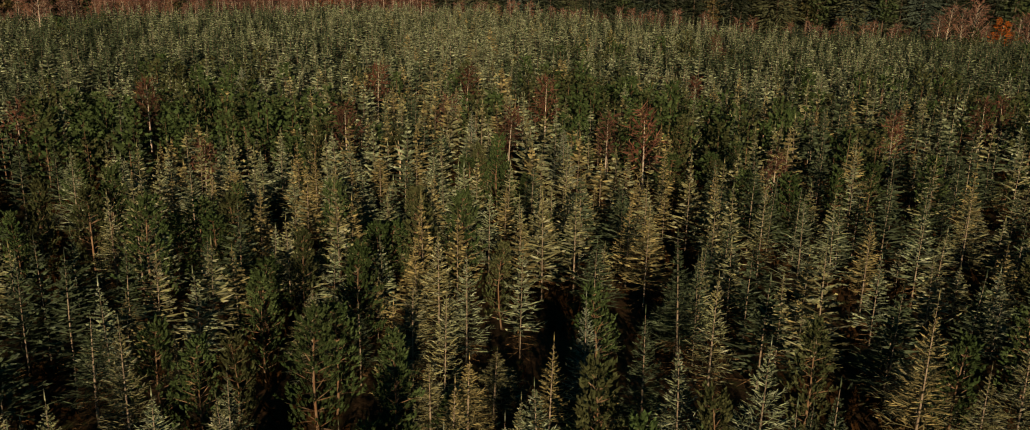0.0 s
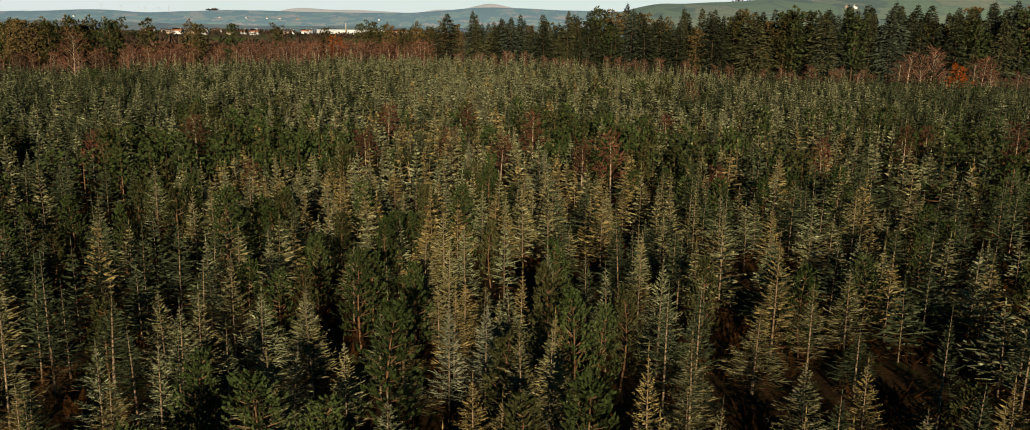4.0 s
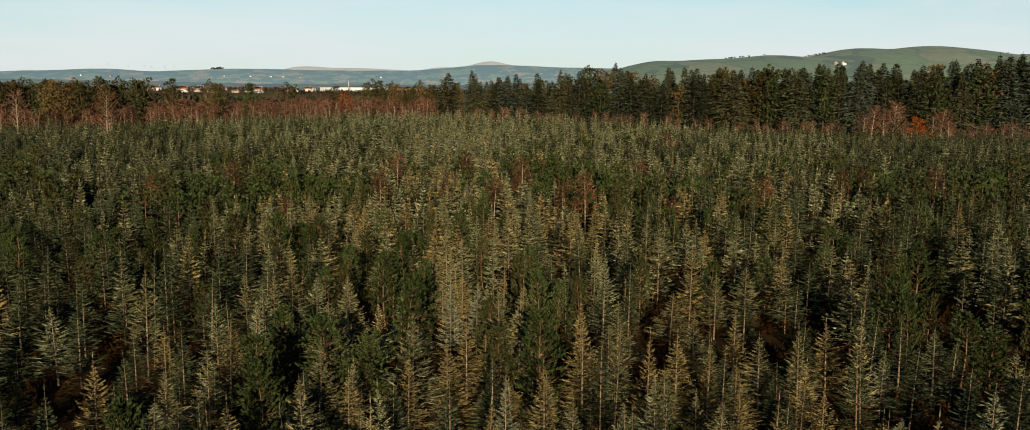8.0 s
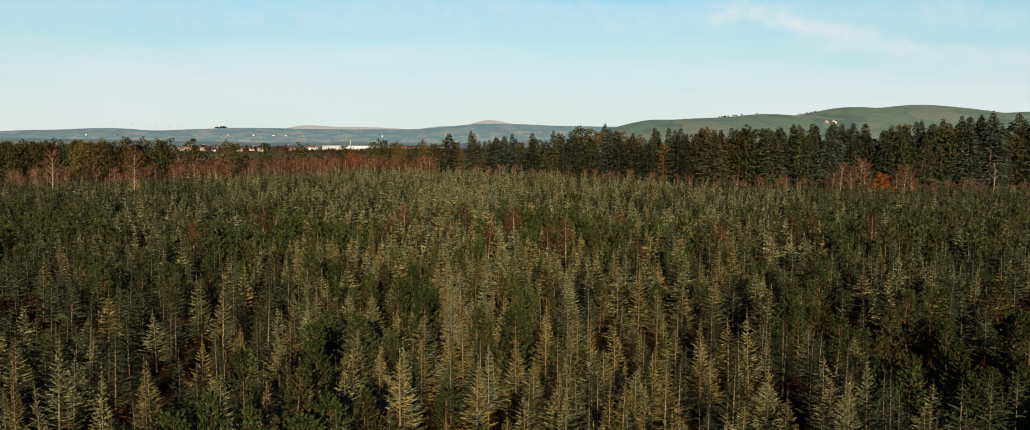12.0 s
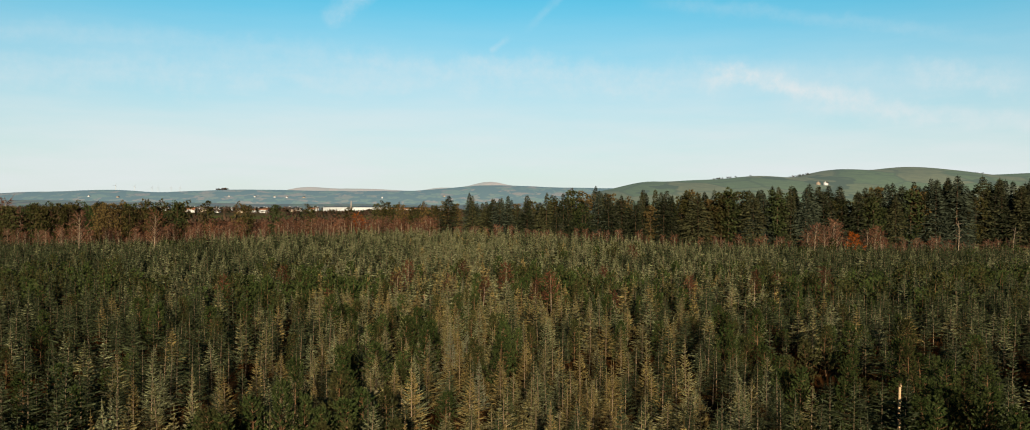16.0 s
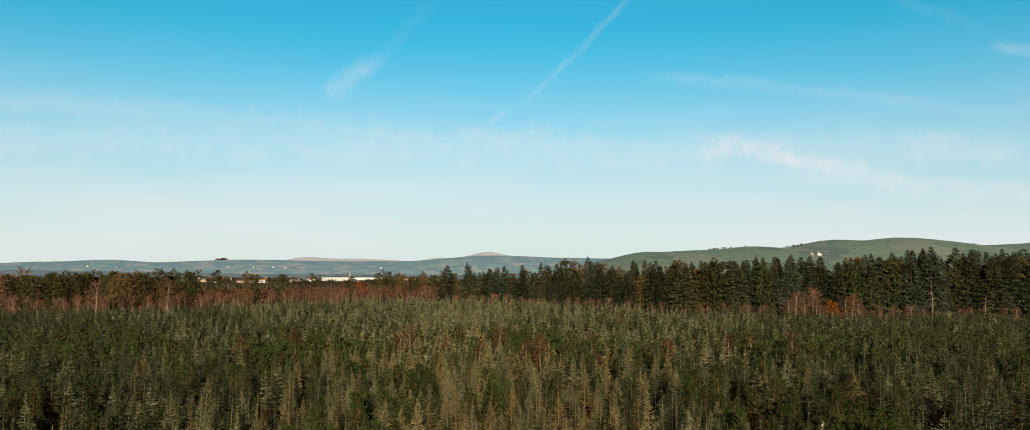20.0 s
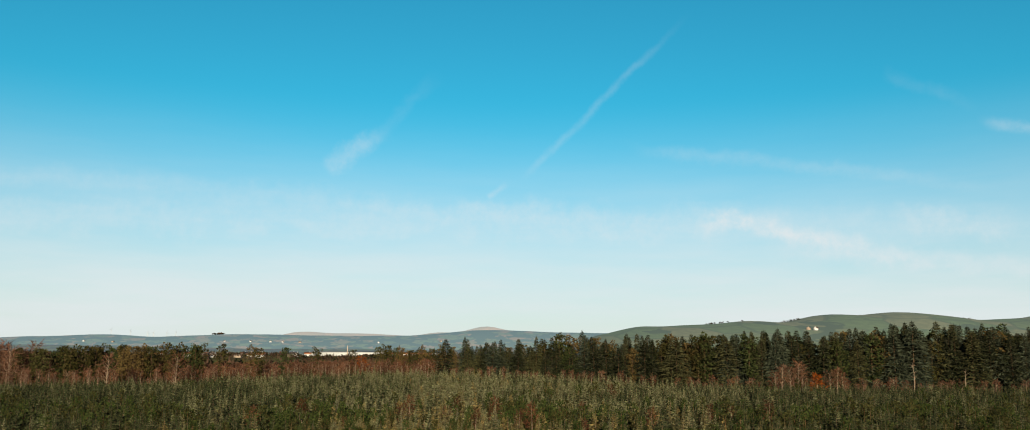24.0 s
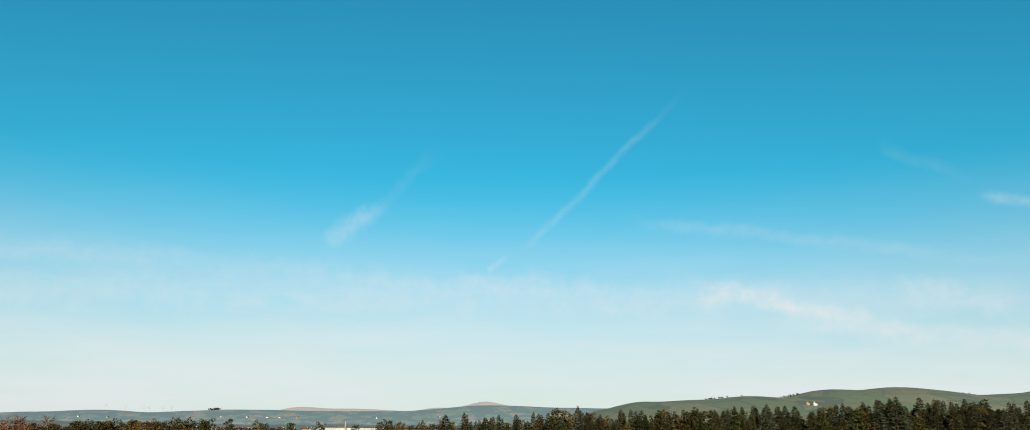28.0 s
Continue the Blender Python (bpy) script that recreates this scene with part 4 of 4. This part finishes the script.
def settle(ob, x, y, z, turned, size=1.0):
    ob.matrix_basis = Matrix.Translation((x, y, z)) @ Matrix.Rotation(turned, 4, "Z") @ Matrix.Scale(size, 4)
    return ob


for k in range(46):
    x, y = town_rng.uniform(-800, -420), town_rng.uniform(1850, 2420)
    ob = HOUSES[k] if k < 3 else copy_thing(HOUSES[k % 3], Matrix())
    settle(ob, x, y, float(ground_height(x, y)) - 0.2, town_rng.uniform(-0.6, 0.6), town_rng.uniform(0.9, 1.4))
for k, (x, y, height) in enumerate(FARMS):
    settle(copy_thing(HOUSES[(0, 1)[k % 3 == 1]], Matrix()), x, y, height(x, y) - 0.5, 0.3 * k if y > 2000 else 1.2 + 0.3 * k, 0.75 if y > 2000 else 0.5)
settle(house("warehouse", 105, 22, 11, 3, M_SHEET, M_SHEET, "long pale metal warehouse in the valley", "warehouse", "sheds of the valley"), -325, 2330, -4.2, 0.03)
settle(house("warehouse", 62, 16, 8, 5, M_WALL, M_RED, "long shed with brown roof and white walls", "warehouse", "sheds of the valley"), -180, 2250, -4.2, -0.05)
settle(house("warehouse", 26, 14, 8, 4, M_SHEET, M_SHEET, "long pale metal warehouse in the valley", "warehouse", "sheds of the valley"), -100, 2260, -4.2, 0.1)
put(thing("chimney_stack", [("shaft", [(stem([(0, 0, 0), (0, 0, 30)], [1.6, 1.0], 10), M_STONE)])], "tall pale chimney stack in the valley", "chimney"), -352, 2300)

# woods and hedgerow trees of the valley
tree_rng = np.random.default_rng(8)


def far_tree(seed, conifer):
    r = np.random.default_rng(seed)
    s = r.normal(size=(13, 3)) * (1.6, 1.6, 1.8) + (0, 0, 5.5)
    e = s + r.normal(size=(13, 3)) * (1.2, 1.2, 0.8) + (0, 0, 2.2)
    return [("trunk", [(stem([(0, 0, 0), (0, 0, 6)], [0.3, 0.15], 3), M_TALLBARK)]), ("crown", [(spikes(s, e, 2.4, "spike", r), M_TALL if conifer else M_WOODS)])]


far_models = [far_tree(500 + k, k % 3 == 0) for k in range(6)]
spots = []
while len(spots) < 2600:
    x, y = tree_rng.uniform(-1500, 900), tree_rng.uniform(420, 2650)
    if abs(x) < 0.68 * (y + 110) and noise.noise(Vector((x * 0.004, y * 0.0022, 2.0))) + tree_rng.normal(0, 0.12) > 0.08 and not (-800 < x < -60 and 2150 < y < 2420) and x < 0.12 * y:
        spots.append((len(spots) % 6, x, y, float(ground_height(x, y)) - 0.3, tree_rng.uniform(0, 6.28), tree_rng.uniform(0.8, 1.3), tree_rng.uniform(0.7, 1.2)))
for cx, cy, height, count, wide_x in CLUMPS:
    for k in range(count):
        x, y = cx + tree_rng.uniform(-wide_x, wide_x), cy + tree_rng.uniform(-15, 15)
        spots.append((k % 6, x, y, height(x, y) - 0.5, tree_rng.uniform(0, 6.28), (1.0 if y > 2000 else 0.4) * tree_rng.uniform(0.9, 1.4), (1.0 if y > 2000 else 0.30) * tree_rng.uniform(0.6, 1.1)))
scatter("valley_woods", far_models, spots, "bare brown woods and hedgerow trees across the valley", "trees")


def turbine():
    """Parts of a wind turbine: tower, nacelle, three blades."""
    r = np.random.default_rng(1)
    parts = [("tower", [(stem([(0, 0, 0), (0, 0, 45)], [1.8, 1.0], 8), M_SHEET)]), ("nacelle", [(stem([(0, -2.5, 44), (0, 3, 46.5)], [1.4, 1.4], 6), M_SHEET)])]
    for k in range(3):
        q = 0.4 + k * 2.094
        parts.append(("blade", [(spikes([(0, -3, 45.3)], [(24 * math.sin(q), -3, 45.3 + 24 * math.cos(q))], 2.2, "spindle", r), M_SHEET)]))
    return parts


TURBINE = thing("wind_turbine", turbine(), "slender white wind turbine on the far hill", "wind turbine", "wind turbines on the hill")
for k, x in enumerate(TURBINES):
    settle(TURBINE if k == 0 else copy_thing(TURBINE, Matrix()), x, 4020, RIDGE(x, 4020) - 1, 0.2 * k, 0.5)
